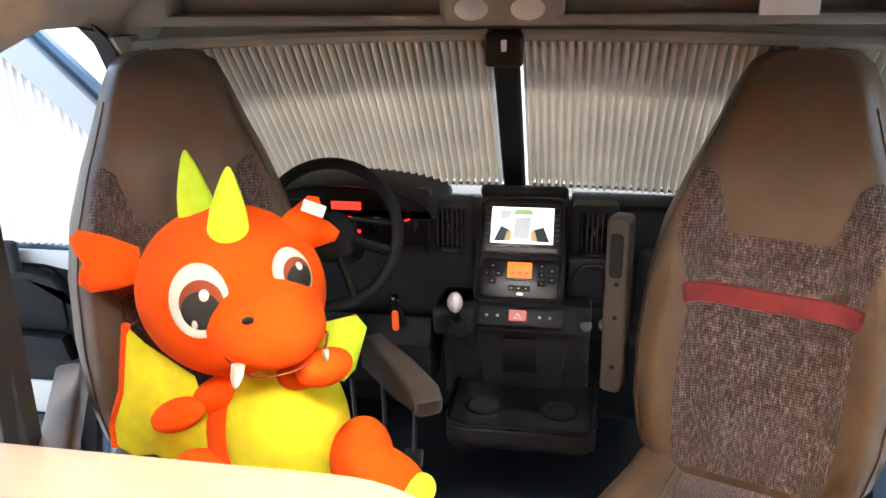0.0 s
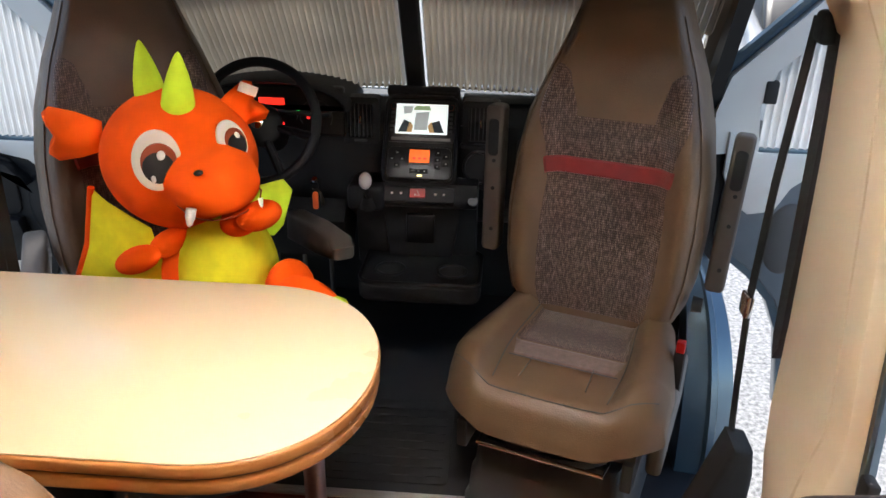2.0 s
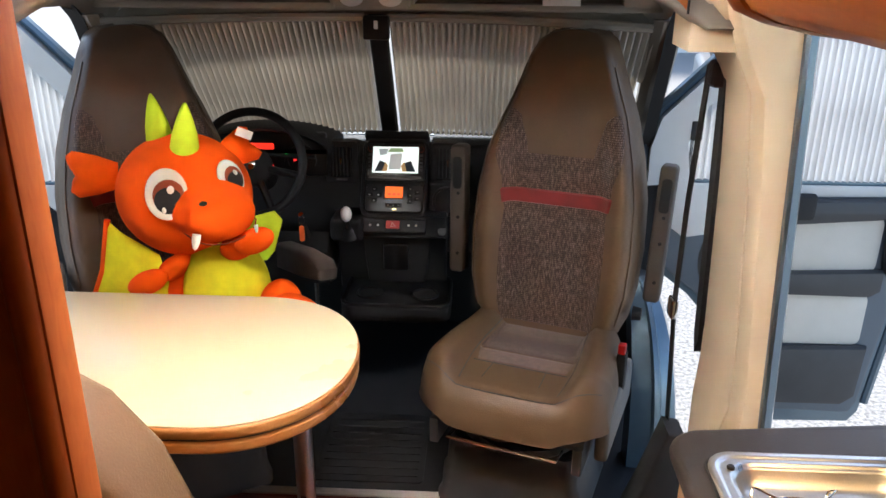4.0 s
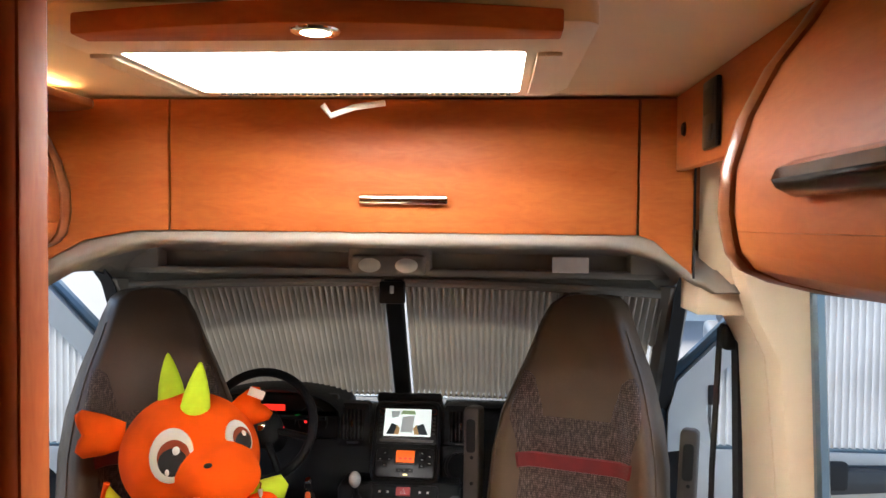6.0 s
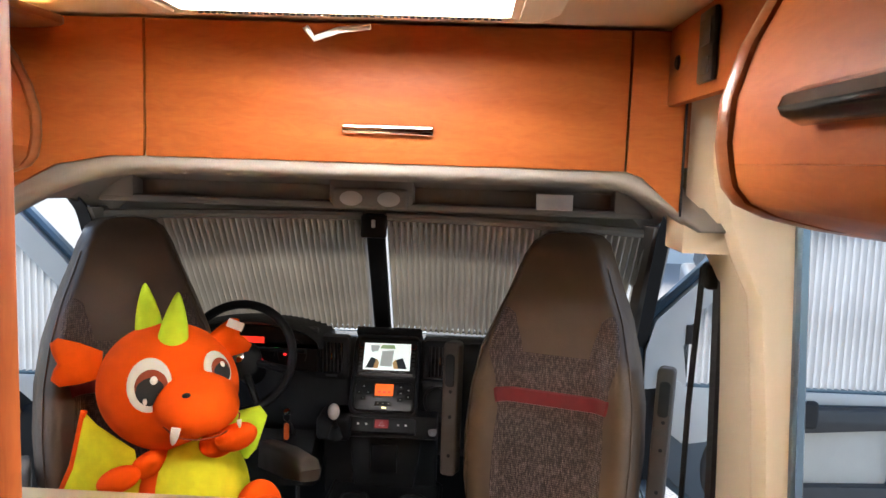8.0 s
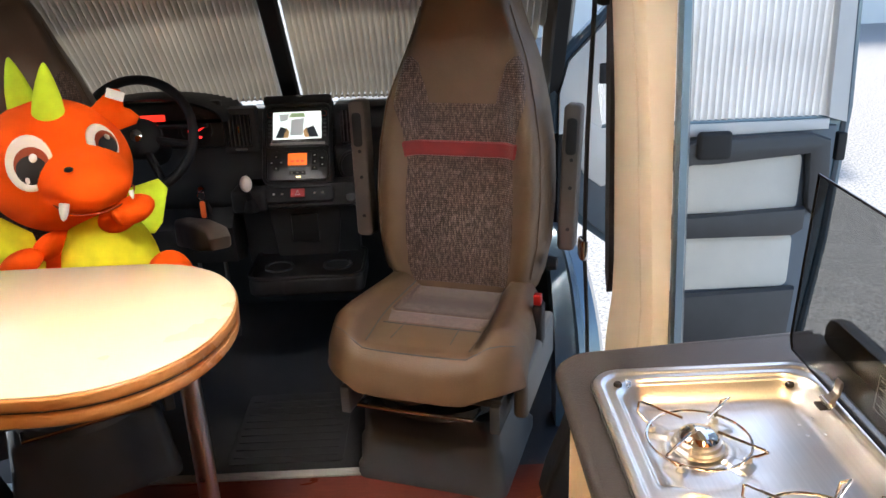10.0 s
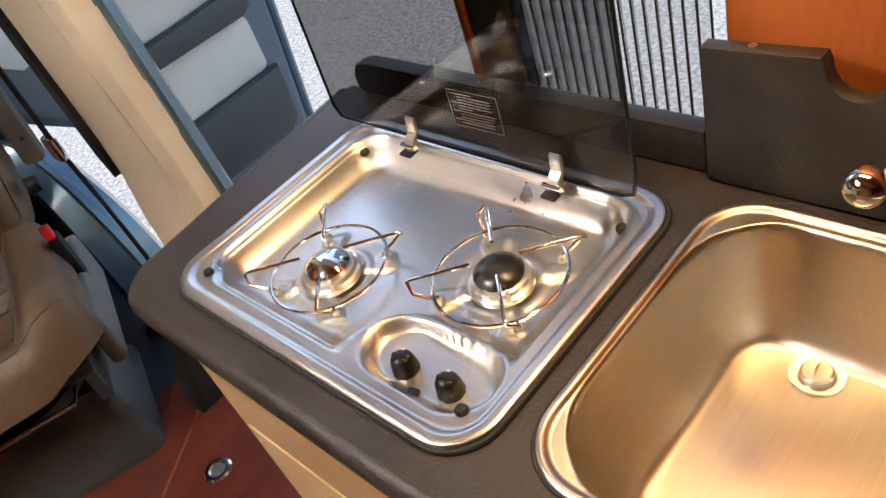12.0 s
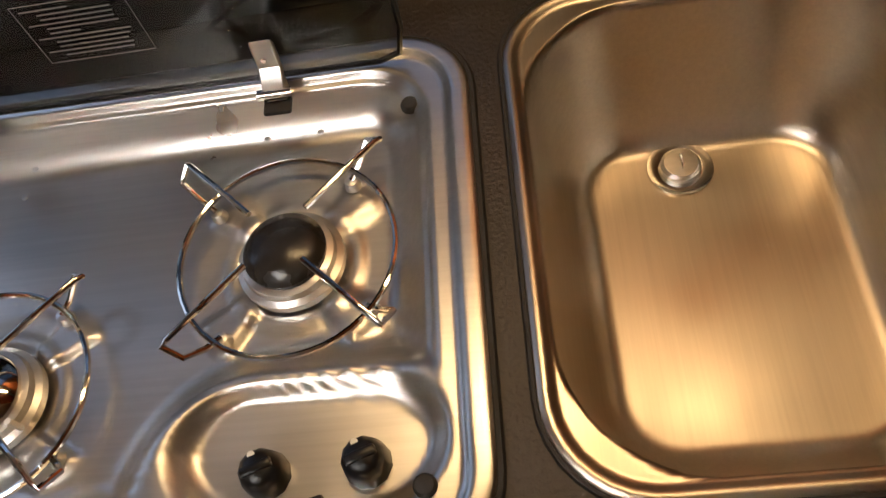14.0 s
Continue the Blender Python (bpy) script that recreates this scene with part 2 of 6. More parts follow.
ROOF_TILE = mat("red_brown_roof", (0.20, 0.09, 0.06), 0.8, 0, 0.2, 3, 0.5, 40)
CAR_PAINT = mat("silver_car_paint", (0.45, 0.46, 0.48), 0.3, 0.6, 0.05, 3, 0, coat=0.8)
LEAF = mat("hedge_leaf", (0.05, 0.09, 0.02), 0.7, 0, 0.35, 30, 0.3, 90, col2=(0.10, 0.16, 0.04))
RED_BUTTON = mat("red_button", (0.42, 0.012, 0.012), 0.35, 0, 0.05, 20, 0)
ORANGE_TAG = mat("orange_tag", (0.75, 0.12, 0.02), 0.4, 0, 0.05, 20, 0)
PAPER = mat("white_paper", (0.8, 0.79, 0.77), 0.7, 0, 0.04, 20, 0)


# ---------------------------------------------------------------- mesh helpers
def thing(name, loc=(0, 0, 0), label="", category="", group="", kind="", rz=0.0):
    ob = new(name)
    ob.matrix_basis = pose(*loc, 0, 0, rz)
    ob.empty_display_size = 0.05
    return tagged(ob, label, category, group, kind)


def finish(bm, name, mats, smooth=True, angle=40):
    bmesh.ops.recalc_face_normals(bm, faces=bm.faces)
    me = bpy.data.meshes.new(name)
    bm.to_mesh(me)
    bm.free()
    for m in mats if isinstance(mats, (list, tuple)) else [mats]:
        me.materials.append(m)
    if smooth:
        me.polygons.foreach_set("use_smooth", [True] * len(me.polygons))
        me.set_sharp_from_angle(angle=radians(angle))
    return me


def part(name, bm, material, parent=None, label="", smooth=True, angle=40):
    ob = new(name, finish(bm, name, material, smooth, angle))
    if parent:
        ob.parent = parent
    if label:
        tagged(ob, label)
    return ob


def solid(name, bm, material, label="", category="", kind="", smooth=True, group="", angle=40):
    return tagged(part(name, bm, material, None, "", smooth, angle), label, category, group, kind)


def bx(x0, x1, y0, y1, z0, z1, bev=0.0, seg=2, bm=None, m=None):
    """A box, its edges rounded."""
    b = bmesh.new()
    r = bmesh.ops.create_cube(b, size=1.0)
    for v in r["verts"]:
        v.co = Vector(((x0 + x1) / 2 + v.co.x * (x1 - x0), (y0 + y1) / 2 + v.co.y * (y1 - y0), (z0 + z1) / 2 + v.co.z * (z1 - z0)))
    if bev:
        bmesh.ops.bevel(b, geom=b.edges[:], offset=bev, segments=seg, profile=0.5, affect="EDGES", clamp_overlap=True)
    return join(bm, b, m)


def join(bm, b, m=None, idx=0):
    """Adds b (moved by m) to bm, and returns the sum."""
    if m is not None:
        bmesh.ops.transform(b, matrix=m, verts=b.verts)
    if bm is None:
        for f in b.faces:
            if idx:
                f.material_index = idx
        return b
    seen = {v: bm.verts.new(v.co) for v in b.verts}
    for f in b.faces:
        try:
            g = bm.faces.new([seen[v] for v in f.verts])
            g.material_index = idx or f.material_index
        except ValueError:
            pass
    b.free()
    return bm


AXES = {"x": (1, 2, 0), "y": (0, 2, 1), "z": (0, 1, 2)}


def prism(pts, axis, a, b, bev=0.0, seg=2, bm=None, m=None, idx=0):
    """A flat outline pushed through from a to b along an axis."""
    i, j, k = AXES[axis]
    q = bmesh.new()
    lo = []
    for p in pts:
        c = [0, 0, 0]
        c[i], c[j], c[k] = p[0], p[1], a
        lo.append(q.verts.new(c))
    f = q.faces.new(lo)
    ext = bmesh.ops.extrude_face_region(q, geom=[f])
    for v in ext["geom"]:
        if isinstance(v, bmesh.types.BMVert):
            v.co[k] = b
    bmesh.ops.recalc_face_normals(q, faces=q.faces)
    if bev:
        es = [e for e in q.edges if abs(e.verts[0].co[k] - e.verts[1].co[k]) < 1e-6]
        bmesh.ops.bevel(q, geom=es, offset=bev, segments=seg, profile=0.5, affect="EDGES", clamp_overlap=True)
    return join(bm, q, m, idx)


def rrect(x0, x1, y0, y1, r, n=5):
    """A rectangle's outline with round corners."""
    out = []
    for cx, cy, a0 in ((x1 - r, y0 + r, -90), (x1 - r, y1 - r, 0), (x0 + r, y1 - r, 90), (x0 + r, y0 + r, 180)):
        for k in range(n + 1):
            a = radians(a0 + 90 * k / n)
            out.append((cx + r * math.cos(a), cy + r * math.sin(a)))
    return out


def loft(rings, cap=True, close=True, bm=None, idx=0):
    q = bmesh.new()
    vs = [[q.verts.new(p) for p in r] for r in rings]
    n = len(rings[0])
    for a, b in zip(vs, vs[1:]):
        for k in range(n if close else n - 1):
            f = q.faces.new((a[k], a[(k + 1) % n], b[(k + 1) % n], b[k]))
    if cap:
        q.faces.new(vs[0])
        q.faces.new(vs[-1])
    return join(bm, q, None, idx)


def tube(pts, r, n=8, bm=None, closed=False, idx=0):
    pts = [Vector(p) for p in pts]
    rings = []
    N = len(pts)
    up = Vector((0, 0, 1))
    last = None
    for k, p in enumerate(pts):
        a = pts[(k - 1) % N] if (closed or k) else p
        b = pts[(k + 1) % N] if (closed or k < N - 1) else p
        d = (b - a).normalized()
        if last is None:
            s = d.cross(up)
            s = s.normalized() if s.length > 1e-3 else Vector((1, 0, 0))
        else:
            s = (last - d * last.dot(d)).normalized()
        last = s
        t = d.cross(s)
        rings.append([p + r * (math.cos(2 * math.pi * j / n) * s + math.sin(2 * math.pi * j / n) * t) for j in range(n)])
    if closed:
        rings.append(rings[0])
        q = loft(rings, False)
        bmesh.ops.remove_doubles(q, verts=q.verts, dist=1e-6)
        return join(bm, q, None, idx)
    return loft(rings, True, True, bm, idx)


def lathe(prof, n=24, m=None, bm=None, idx=0):
    """A profile of (radius, height) turned round z."""
    rings = [[(r * math.cos(2 * math.pi * k / n), r * math.sin(2 * math.pi * k / n), z) for k in range(n)] for r, z in prof]
    q = loft(rings, True)
    return join(bm, q, m, idx)


def ball(c, r, m=None, bm=None, idx=0, u=24, v=16):
    q = bmesh.new()
    bmesh.ops.create_uvsphere(q, u_segments=u, v_segments=v, radius=1.0)
    bmesh.ops.transform(q, matrix=Matrix.Diagonal((*r, 1)), verts=q.verts)
    if m is not None:
        bmesh.ops.transform(q, matrix=m, verts=q.verts)
    bmesh.ops.translate(q, vec=Vector(c), verts=q.verts)
    return join(bm, q, None, idx)


def arc(cx, cy, r, a0, a1, n):
    return [(cx + r * math.cos(radians(a0 + (a1 - a0) * k / n)), cy + r * math.sin(radians(a0 + (a1 - a0) * k / n))) for k in range(n + 1)]


def lerp_table(tab, z):
    for (z0, v0), (z1, v1) in zip(tab, tab[1:]):
        if z <= z1:
            k = max(0, (z - z0) / (z1 - z0))
            return v0 + (v1 - v0) * k
    return tab[-1][1]


def smooth01(x):
    x = min(1, max(0, x))
    return x * x * (3 - 2 * x)


def text_mesh(body, size, m, material, parent=None, name="lettering", depth=0.0004, align="CENTER"):
    cu = bpy.data.curves.new(name, "FONT")
    cu.body, cu.size, cu.extrude, cu.align_x, cu.align_y = body, size, depth, align, "CENTER"
    cu.materials.append(material)
    tmp = bpy.data.objects.new(name, cu)
    scene.collection.objects.link(tmp)
    me = bpy.data.meshes.new_from_object(tmp.evaluated_get(bpy.context.evaluated_depsgraph_get()))
    bpy.data.objects.remove(tmp)
    ob = new(name, me)
    if parent:
        ob.parent = parent
    ob.matrix_basis = m
    return ob


# ---------------------------------------------------------------- the van's shell
STRUCT = "structure"
solid("floor", bx(-1.0, 1.16, -2.3, 1.53, -0.05, 0.0), FLOOR_WOOD, "dark red wood-look laminate floor of the living area", "floor", STRUCT, False)
solid("cab_floor", bx(-1.0, 1.02, 1.535, 2.9, -0.06, -0.006), MAT_CAB, "black rubber mat on the cab floor", "floor", STRUCT, False)
b = bx(-0.9, 0.62, 1.515, 1.55, -0.004, 0.006, 0.002)
for k in range(4):
    bx(-0.9, 0.62, 1.519 + k * 0.008, 1.522 + k * 0.008, 0.005, 0.0075, 0, 1, b)
solid("trim_floor_strip", b, ALU, "ribbed aluminium strip between living floor and cab mat", "floor strip", STRUCT)
# ceiling with the skylight's opening
b = bx(-1.0, 1.2, -2.3, 0.45, 1.975, 2.03)
for a in ((-1.0, 1.2, 0.83, 1.3), (-1.0, -0.19, 0.45, 0.83), (0.41, 1.2, 0.45, 0.83)):
    bx(*a, 1.975, 2.03, 0, 1, b)
solid("ceiling", b, CEILING, "cream foil-covered ceiling of the van", "ceiling", STRUCT, False)
solid("wall_left", bx(-1.06, -1.0, -2.3, 1.36, -0.3, 2.05), CREAM, "cream side wall of the van", "wall", STRUCT, False)
solid("wall_rear", bx(-1.06, 1.26, -2.36, -2.3, -0.3, 2.05), CHERRY_X, "cherry wood partition at the rear", "wall", STRUCT, False)
solid("wall_right", bx(1.2, 1.26, -2.3, 0.06, -0.3, 2.05), CHERRY_Z, "cherry wood side panel next to the sliding door", "wall", STRUCT, False)
solid("wall_right_header", bx(1.0, 1.26, 0.06, 1.3, 1.72, 2.05), CREAM, "cream header over the sliding door opening", "wall", STRUCT, False)
solid("roof_cab", prism([(1.3, 2.05), (1.3, 2.0), (2.2, 1.62), (2.28, 1.6), (2.3, 1.66)], "x", -1.02, 1.02), BLUE_PAINT, "blue-grey metallic cab roof", "roof", STRUCT)
for sx in (-1, 1):
    solid("roof_rail", prism([(1.36, 1.60), (2.2, 1.575), (2.2, 1.7), (1.36, 2.02)], "x", 0.951 * sx, 1.05 * sx), BLUE_PAINT, "blue-grey painted roof rail over the cab door", "roof rail", STRUCT, group="cab roof rails")
solid("roof_front_beam", bx(-1.0, 1.0, 2.17, 2.34, 1.45, 1.66, 0.01), LINER, "light-grey beam over the windscreen", "roof beam", STRUCT)
# front bulkhead
solid("bonnet", prism([(2.66, 0.965), (2.9, 0.93), (3.3, 0.80), (3.42, 0.62), (3.42, 0.55), (2.66, 0.90)], "x", -0.95, 0.95, 0.01), BLUE_PAINT, "blue-grey bonnet beyond the windscreen", "bonnet", STRUCT)
solid("wall_front", bx(-1.0, 1.0, 2.86, 2.92, -0.3, 0.86), DASH, "black bulkhead under the windscreen", "wall", STRUCT, False)


def screen_pt(x, v, out=0.0):
    """A point of the windscreen's inside: v 0 at its head, 1 at the dash."""
    bow = 0.11 * (x / 0.95) ** 2
    return Vector((x, 2.15 + 0.38 * v - bow * (1 - 0.35 * v) + out, 1.495 - 0.505 * v - 0.02 * (x / 0.95) ** 2 + out * 0.7))


q = bmesh.new()
cols = [[q.verts.new(screen_pt(x / 20 - 1.0, v / 8 * 1.12 - 0.02, 0.05)) for v in range(9)] for x in range(41)]
for a, c in zip(cols, cols[1:]):
    for k in range(8):
        q.faces.new((a[k], a[k + 1], c[k + 1], c[k]))
ws = solid("window_windscreen", q, CLEAR, "clear windscreen behind the drawn pleated blind", "windscreen", STRUCT)
ws.visible_shadow = False

# headliner: a soft shell with a rolled lip, drawn down towards both door openings
LIP = [(1.150, 0.07), (1.128, 0.022), (1.122, 0.012), (1.123, 0.003), (1.132, -0.005), (1.155, -0.011), (1.2, -0.013), (1.3, -0.015), (1.45, -0.018), (1.6, -0.022), (1.75, -0.026), (1.9, -0.031), (2.02, -0.036), (2.1, -0.06), (2.16, -0.075)]
EDGE_L = [(1.1, 1.30), (1.3, 1.40), (1.45, 1.455), (1.6, 1.505), (1.75, 1.545), (1.9, 1.545), (2.05, 1.51), (2.2, 1.49)]
EDGE_R = [(1.1, 1.37), (1.3, 1.45), (1.45, 1.50), (1.6, 1.525), (1.75, 1.545), (1.9, 1.545), (2.05, 1.52), (2.2, 1.49)]


def liner_pt(x, y, dz):
    if x < 0:
        x0, edge = 0.38 + 0.38 * smooth01((y - 1.2) / 0.6), lerp_table(EDGE_L, y)
    else:
        x0, edge = 0.60 + 0.16 * smooth01((y - 1.2) / 0.6), lerp_table(EDGE_R, y)
    f = max(0, (abs(x) - x0) / (0.95 - x0)) ** 2
    z = 1.648 + dz - (1.635 - edge) * f
    return Vector((x, y, max(z, 1.548 + dz * 0.3) if x > 0 and y < 1.9 else z))


rings = []
for k in range(49):
    x = -0.95 + 1.9 * k / 48
    under = [liner_pt(x, y, dz) for y, dz in LIP]
    rings.append(under + [liner_pt(x, 2.16, -0.035), liner_pt(x, 1.7, 0.02), liner_pt(x, 1.3, 0.03)])
solid("ceiling_cab_liner", loft(rings), LINER, "soft light-grey headliner arching over the cab", "headliner", STRUCT, angle=60)

# ---------------------------------------------------------------- overhead header with pockets and lamps
hd = thing("overhead_console", (0, 2.03, 1.575), "grey overhead console with two shallow pockets and twin reading lamps", "overhead console")
b = bx(-0.9, 0.9, -0.02, 0.16, 0.035, 0.06, 0.008)
bx(-0.9, 0.9, 0.06, 0.12, -0.05, 0.04, 0.008, 2, b)
bx(-0.93, 0.93, -0.01, 0.2, -0.06, -0.035, 0.008, 2, b)
for x0, x1 in ((-0.93, -0.8), (-0.14, 0.14), (0.8, 0.93)):
    bx(x0, x1, -0.015, 0.12, -0.045, 0.045, 0.012, 2, b)
part("housing", b, LINER, hd)
b = bx(-0.125, 0.125, -0.045, 0.02, -0.055, 0.012, 0.014, 3)
part("lamp_housing", b, LINER, hd, "grey housing of the twin reading lamps")
for x in (-0.062, 0.062):
    part("lamp_lens", lathe([(0.001, 0.006), (0.02, 0.005), (0.034, 0.0), (0.036, -0.006), (0.001, -0.006)], 24, pose(x, -0.046, -0.022, 90, 0, 0) @ Matrix.Diagonal((1.1, 0.7, 1, 1))), WHITE_TRIM, hd, "round reading lamp lens")
part("warning_label", bx(0.545, 0.665, -0.022, -0.0155, -0.04, 0.012, 0.001, 1, None, None), PAPER, hd, "small white warning label")

# ---------------------------------------------------------------- windscreen blinds


def pleated(xs, ptf, amp, pitch, nv=10):
    """Cloth folded into upright pleats along xs[0]..xs[1]."""
    q = bmesh.new()
    n = int((xs[1] - xs[0]) / pitch) * 6
    last = None
    for k in range(n + 1):
        x = xs[0] + (xs[1] - xs[0]) * k / n
        d = amp * (2 * abs(math.sin(math.pi * (k % 6) / 6)) ** 0.8 - 1)
        col = [q.verts.new(ptf(x, v / nv, d)) for v in range(nv + 1)]
        if last:
            for a in range(nv):
                q.faces.new((last[a], last[a + 1], col[a + 1], col[a]))
        last = col
    return q


def ws_blind(sx):
    t = thing("windscreen_blind", (0, 0, 0), "grey pleated windscreen blind, drawn closed", "blind", "windscreen blinds")

    def ptf(u, v, d):
        vm = 0.925 if u < 0.80 else 0.925 - 0.62 * (u - 0.80) / 0.125
        return screen_pt(sx * u, v * vm, -d - 0.012)
    part("pleated_cloth", pleated((0.036, 0.925), ptf, 0.0155, 0.0215), BLIND, t, smooth=False)
    part("top_rail", tube([screen_pt(sx * (0.04 + 0.0455 * k), -0.012, -0.02) for k in range(20)], 0.016, 8), LINER, t, "pale top rail")
    part("bottom_rail", tube([screen_pt(sx * (0.04 + 0.033 * k), 0.928, -0.014) for k in range(20)], 0.005, 6), LINER, t)
    return t


ws_blind(-1)
ws_blind(1)
t = thing("blind_post", (0, 0, 0), "black centre post between the two windscreen blinds", "blind post")
rings = []
for k in range(9):
    p = screen_pt(0, -0.02 + 1.01 * k / 8, -0.03)
    rings.append([p + Vector(d) for d in ((-0.032, 0.012, 0.012), (-0.032, -0.004, -0.004), (-0.026, -0.01, -0.01), (0.026, -0.01, -0.01), (0.032, -0.004, -0.004), (0.032, 0.012, 0.012))])
part("post", loft(rings), DASH, t)
p = screen_pt(0, 0.0, -0.045)
part("catch", bx(-0.045, 0.045, -0.014, 0.014, -0.05, 0.03, 0.008, 2, None, pose(*p, 0, 0, 0)), DASH_GLOSS, t)
part("catch_slot", bx(-0.007, 0.007, -0.018, -0.012, -0.014, 0.014, 0.003, 2, None, pose(*p, 0, 0, 0)), PAPER, t, "white catch slot")

# A pillars
for sx in (-1, 1):
    rings = []
    for k in range(9):
        v = k / 8
        p = screen_pt(0.96, -0.04 + v * 1.05)
        p.x = 0.955 + 0.03 * v
        rings.append([(sx * (p.x + dx), p.y + dy - 0.02, p.z) for dx, dy in ((-0.05, 0.05), (-0.055, 0.0), (-0.03, -0.03), (0.03, -0.03), (0.05, 0.03), (0.03, 0.07))])
    solid("trim_a_pillar", loft(rings), LINER, "light-grey windscreen pillar trim", "pillar trim", STRUCT, group="windscreen pillars")
    rings = [[(sx * (x + 0.068), y - 0.055, z) for x, y, z in ((0.975 + dx, yy + dy, zz) for dx, dy in ((-0.03, -0.014), (0.012, -0.018), (0.02, 0.02), (-0.02, 0.02)))] for yy, zz in ((1.86, 1.565), (1.98, 1.535), (2.05, 1.48), (2.10, 1.38), (2.17, 1.25), (2.25, 1.1), (2.3, 0.98))]
    solid("trim_door_seal", loft([[(x - sx * 0.075, y, z) for x, y, z in r] for r in rings]), RUBBER, "black rubber seal of the cab door opening", "door seal", STRUCT, group="cab door seals")
    solid("wall_cab_side", bx(min(sx * 0.97, sx * 1.04), max(sx * 0.97, sx * 1.04), 2.2, 2.9, -0.3, 0.98), DASH, "dark footwell side under the windscreen pillar", "wall", STRUCT)

# curved blue sill where the wheel arch cuts into the passenger door opening
rings = []
for k in range(15):
    a = radians(-8 + 98 * k / 14)
    z = 0.0 + 0.60 * math.sin(a)
    y = 1.72 + 0.36 * (1 - math.cos(a)) + 0.02
    w = 0.07 + 0.09 * math.cos(a)
    rings.append([(0.90, y + 0.1, z - 0.02), (0.90, y, z), (0.90 + w * 0.45, y - 0.012, z + 0.004), (0.90 + w * 0.5, y - 0.03, z + 0.006), (0.90 + w * 0.62, y - 0.03, z + 0.006), (0.90 + w * 0.68, y - 0.008, z + 0.002), (0.90 + w, y, z - 0.004), (0.93 + w, y + 0.1, z - 0.04)])
solid("trim_wheel_arch_sill", loft(rings), BLUE_PAINT, "blue-grey painted sill curving round the wheel arch", "door sill", STRUCT)
solid("trim_door_step", bx(0.78, 1.06, 1.38, 1.78, -0.12, -0.03, 0.01), DOOR_GREY, "grey ribbed entry step of the cab door", "door step", STRUCT)

# ---------------------------------------------------------------- right B pillar with its belt
XIN = [(-0.3, 0.915), (0.5, 0.918), (0.60, 0.94), (0.70, 0.972), (1.2, 0.955), (1.42, 0.94), (1.5, 0.90), (1.62, 0.862), (1.74, 0.85)]
for sx in (1, -1):
    rings = []
    for k in range(26):
        z = -0.3 + 2.04 * k / 25
        x = lerp_table(XIN, z)
        yr = 0.835 + 0.125 * (z + 0.3)
        yf = lerp_table([(-0.3, 1.16), (0.45, 1.18), (0.7, 1.37), (1.42, 1.385), (1.50, 1.41), (1.55, 1.48), (1.62, 1.57), (1.74, 1.6)], z)
        rings.append([(sx * px, py, pz) for px, py, pz in ((1.008, yr, z), (x + 0.035, yr, z), (x + 0.008, yr + 0.012, z), (x, yr + 0.03, z), (x, yr + 0.075, z), (x + 0.012, yr + 0.08, z), (x, yr + 0.085, z), (x - 0.004, (yr + yf) / 2, z), (x + 0.004, yf - 0.04, z), (x + 0.02, yf, z), (1.04, yf, z))])
    solid("wall_b_pillar", loft(rings), CREAM, "cream plastic pillar trim behind the cab door", "pillar", STRUCT, group="cab pillars")
rings = []
for k in range(12):
    z = -0.35 + 2.1 * k / 11
    yr = 0.835 + 0.125 * (z + 0.3)
    rings.append([(1.009, yr - 0.002, z), (1.009, yr - 0.012, z), (1.016, yr - 0.018, z), (1.032, yr - 0.014, z), (1.044, yr + 0.010, z), (1.055, yr + 0.10, z), (1.044, yr + 0.10, z)])
solid("trim_sliding_door_jamb", loft(rings), BLUE_PAINT, "blue-grey painted jamb of the sliding door opening", "door jamb", STRUCT)
solid("trim_jamb_stop", bx(0.985, 1.01, 0.875, 0.915, 0.62, 0.70, 0.006), RUBBER, "black rubber door stop on the jamb", "door stop", STRUCT)
belt = thing("seat_belt", (0.95, 1.37, 1.42), "black seat belt with guide and buckle on the cream pillar", "seat belt")
part("belt_slot", prism([(-0.026, 0.04), (0.026, 0.04), (0.022, -0.70), (0.004, -0.755), (-0.022, -0.71)], "x", -0.012, 0.014, 0, 1, None, pose(0.004, -0.02, 0, 0, -1.6, 0)), BELT, belt, "black slot cover with a pointed foot")
part("guide", bx(-0.035, 0.012, -0.028, 0.03, -0.03, 0.035, 0.012, 3), DASH, belt, "black belt guide")
part("upper_knob", lathe([(0.001, 0.03), (0.014, 0.028), (0.016, 0.0), (0.001, 0.0)], 16, pose(-0.005, 0, 0.07, 0, -70, 0)), DASH, belt)
rings = [[(x - 0.003, y - 0.02, z), (x - 0.003, y + 0.02, z), (x + 0.001, y + 0.02, z), (x + 0.001, y - 0.02, z)] for x, y, z in ((-0.03, 0.02, 0.02), (-0.032, 0.06, -0.35), (-0.026, 0.09, -0.66), (-0.010, 0.10, -0.90), (-0.012, 0.06, -1.06))]
part("webbing", loft(rings), BELT, belt, "black belt webbing")
part("tongue", bx(-0.042, -0.020, 0.065, 0.115, -0.70, -0.64, 0.008), CHROME, belt, "steel belt tongue")
part("anchor_cover", prism([(-0.03, -1.02), (0.02, -1.03), (0.03, -1.10), (0.03, -1.42), (-0.15, -1.42), (-0.13, -1.33), (-0.09, -1.22)], "y", -0.03, 0.08, 0.015, 3), BELT, belt, "black cover over the belt anchor")
copy_thing(belt, pose(-0.935, 1.45, 1.37, 0, 0, 180))
solid("pillar_plug", lathe([(0.001, 0.004), (0.009, 0.003), (0.011, 0.0), (0.001, 0.0)], 16, pose(0.866, 1.31, 1.607, 0, -80, 0)), DASH, "small round black plug in the cream pillar", "plug")


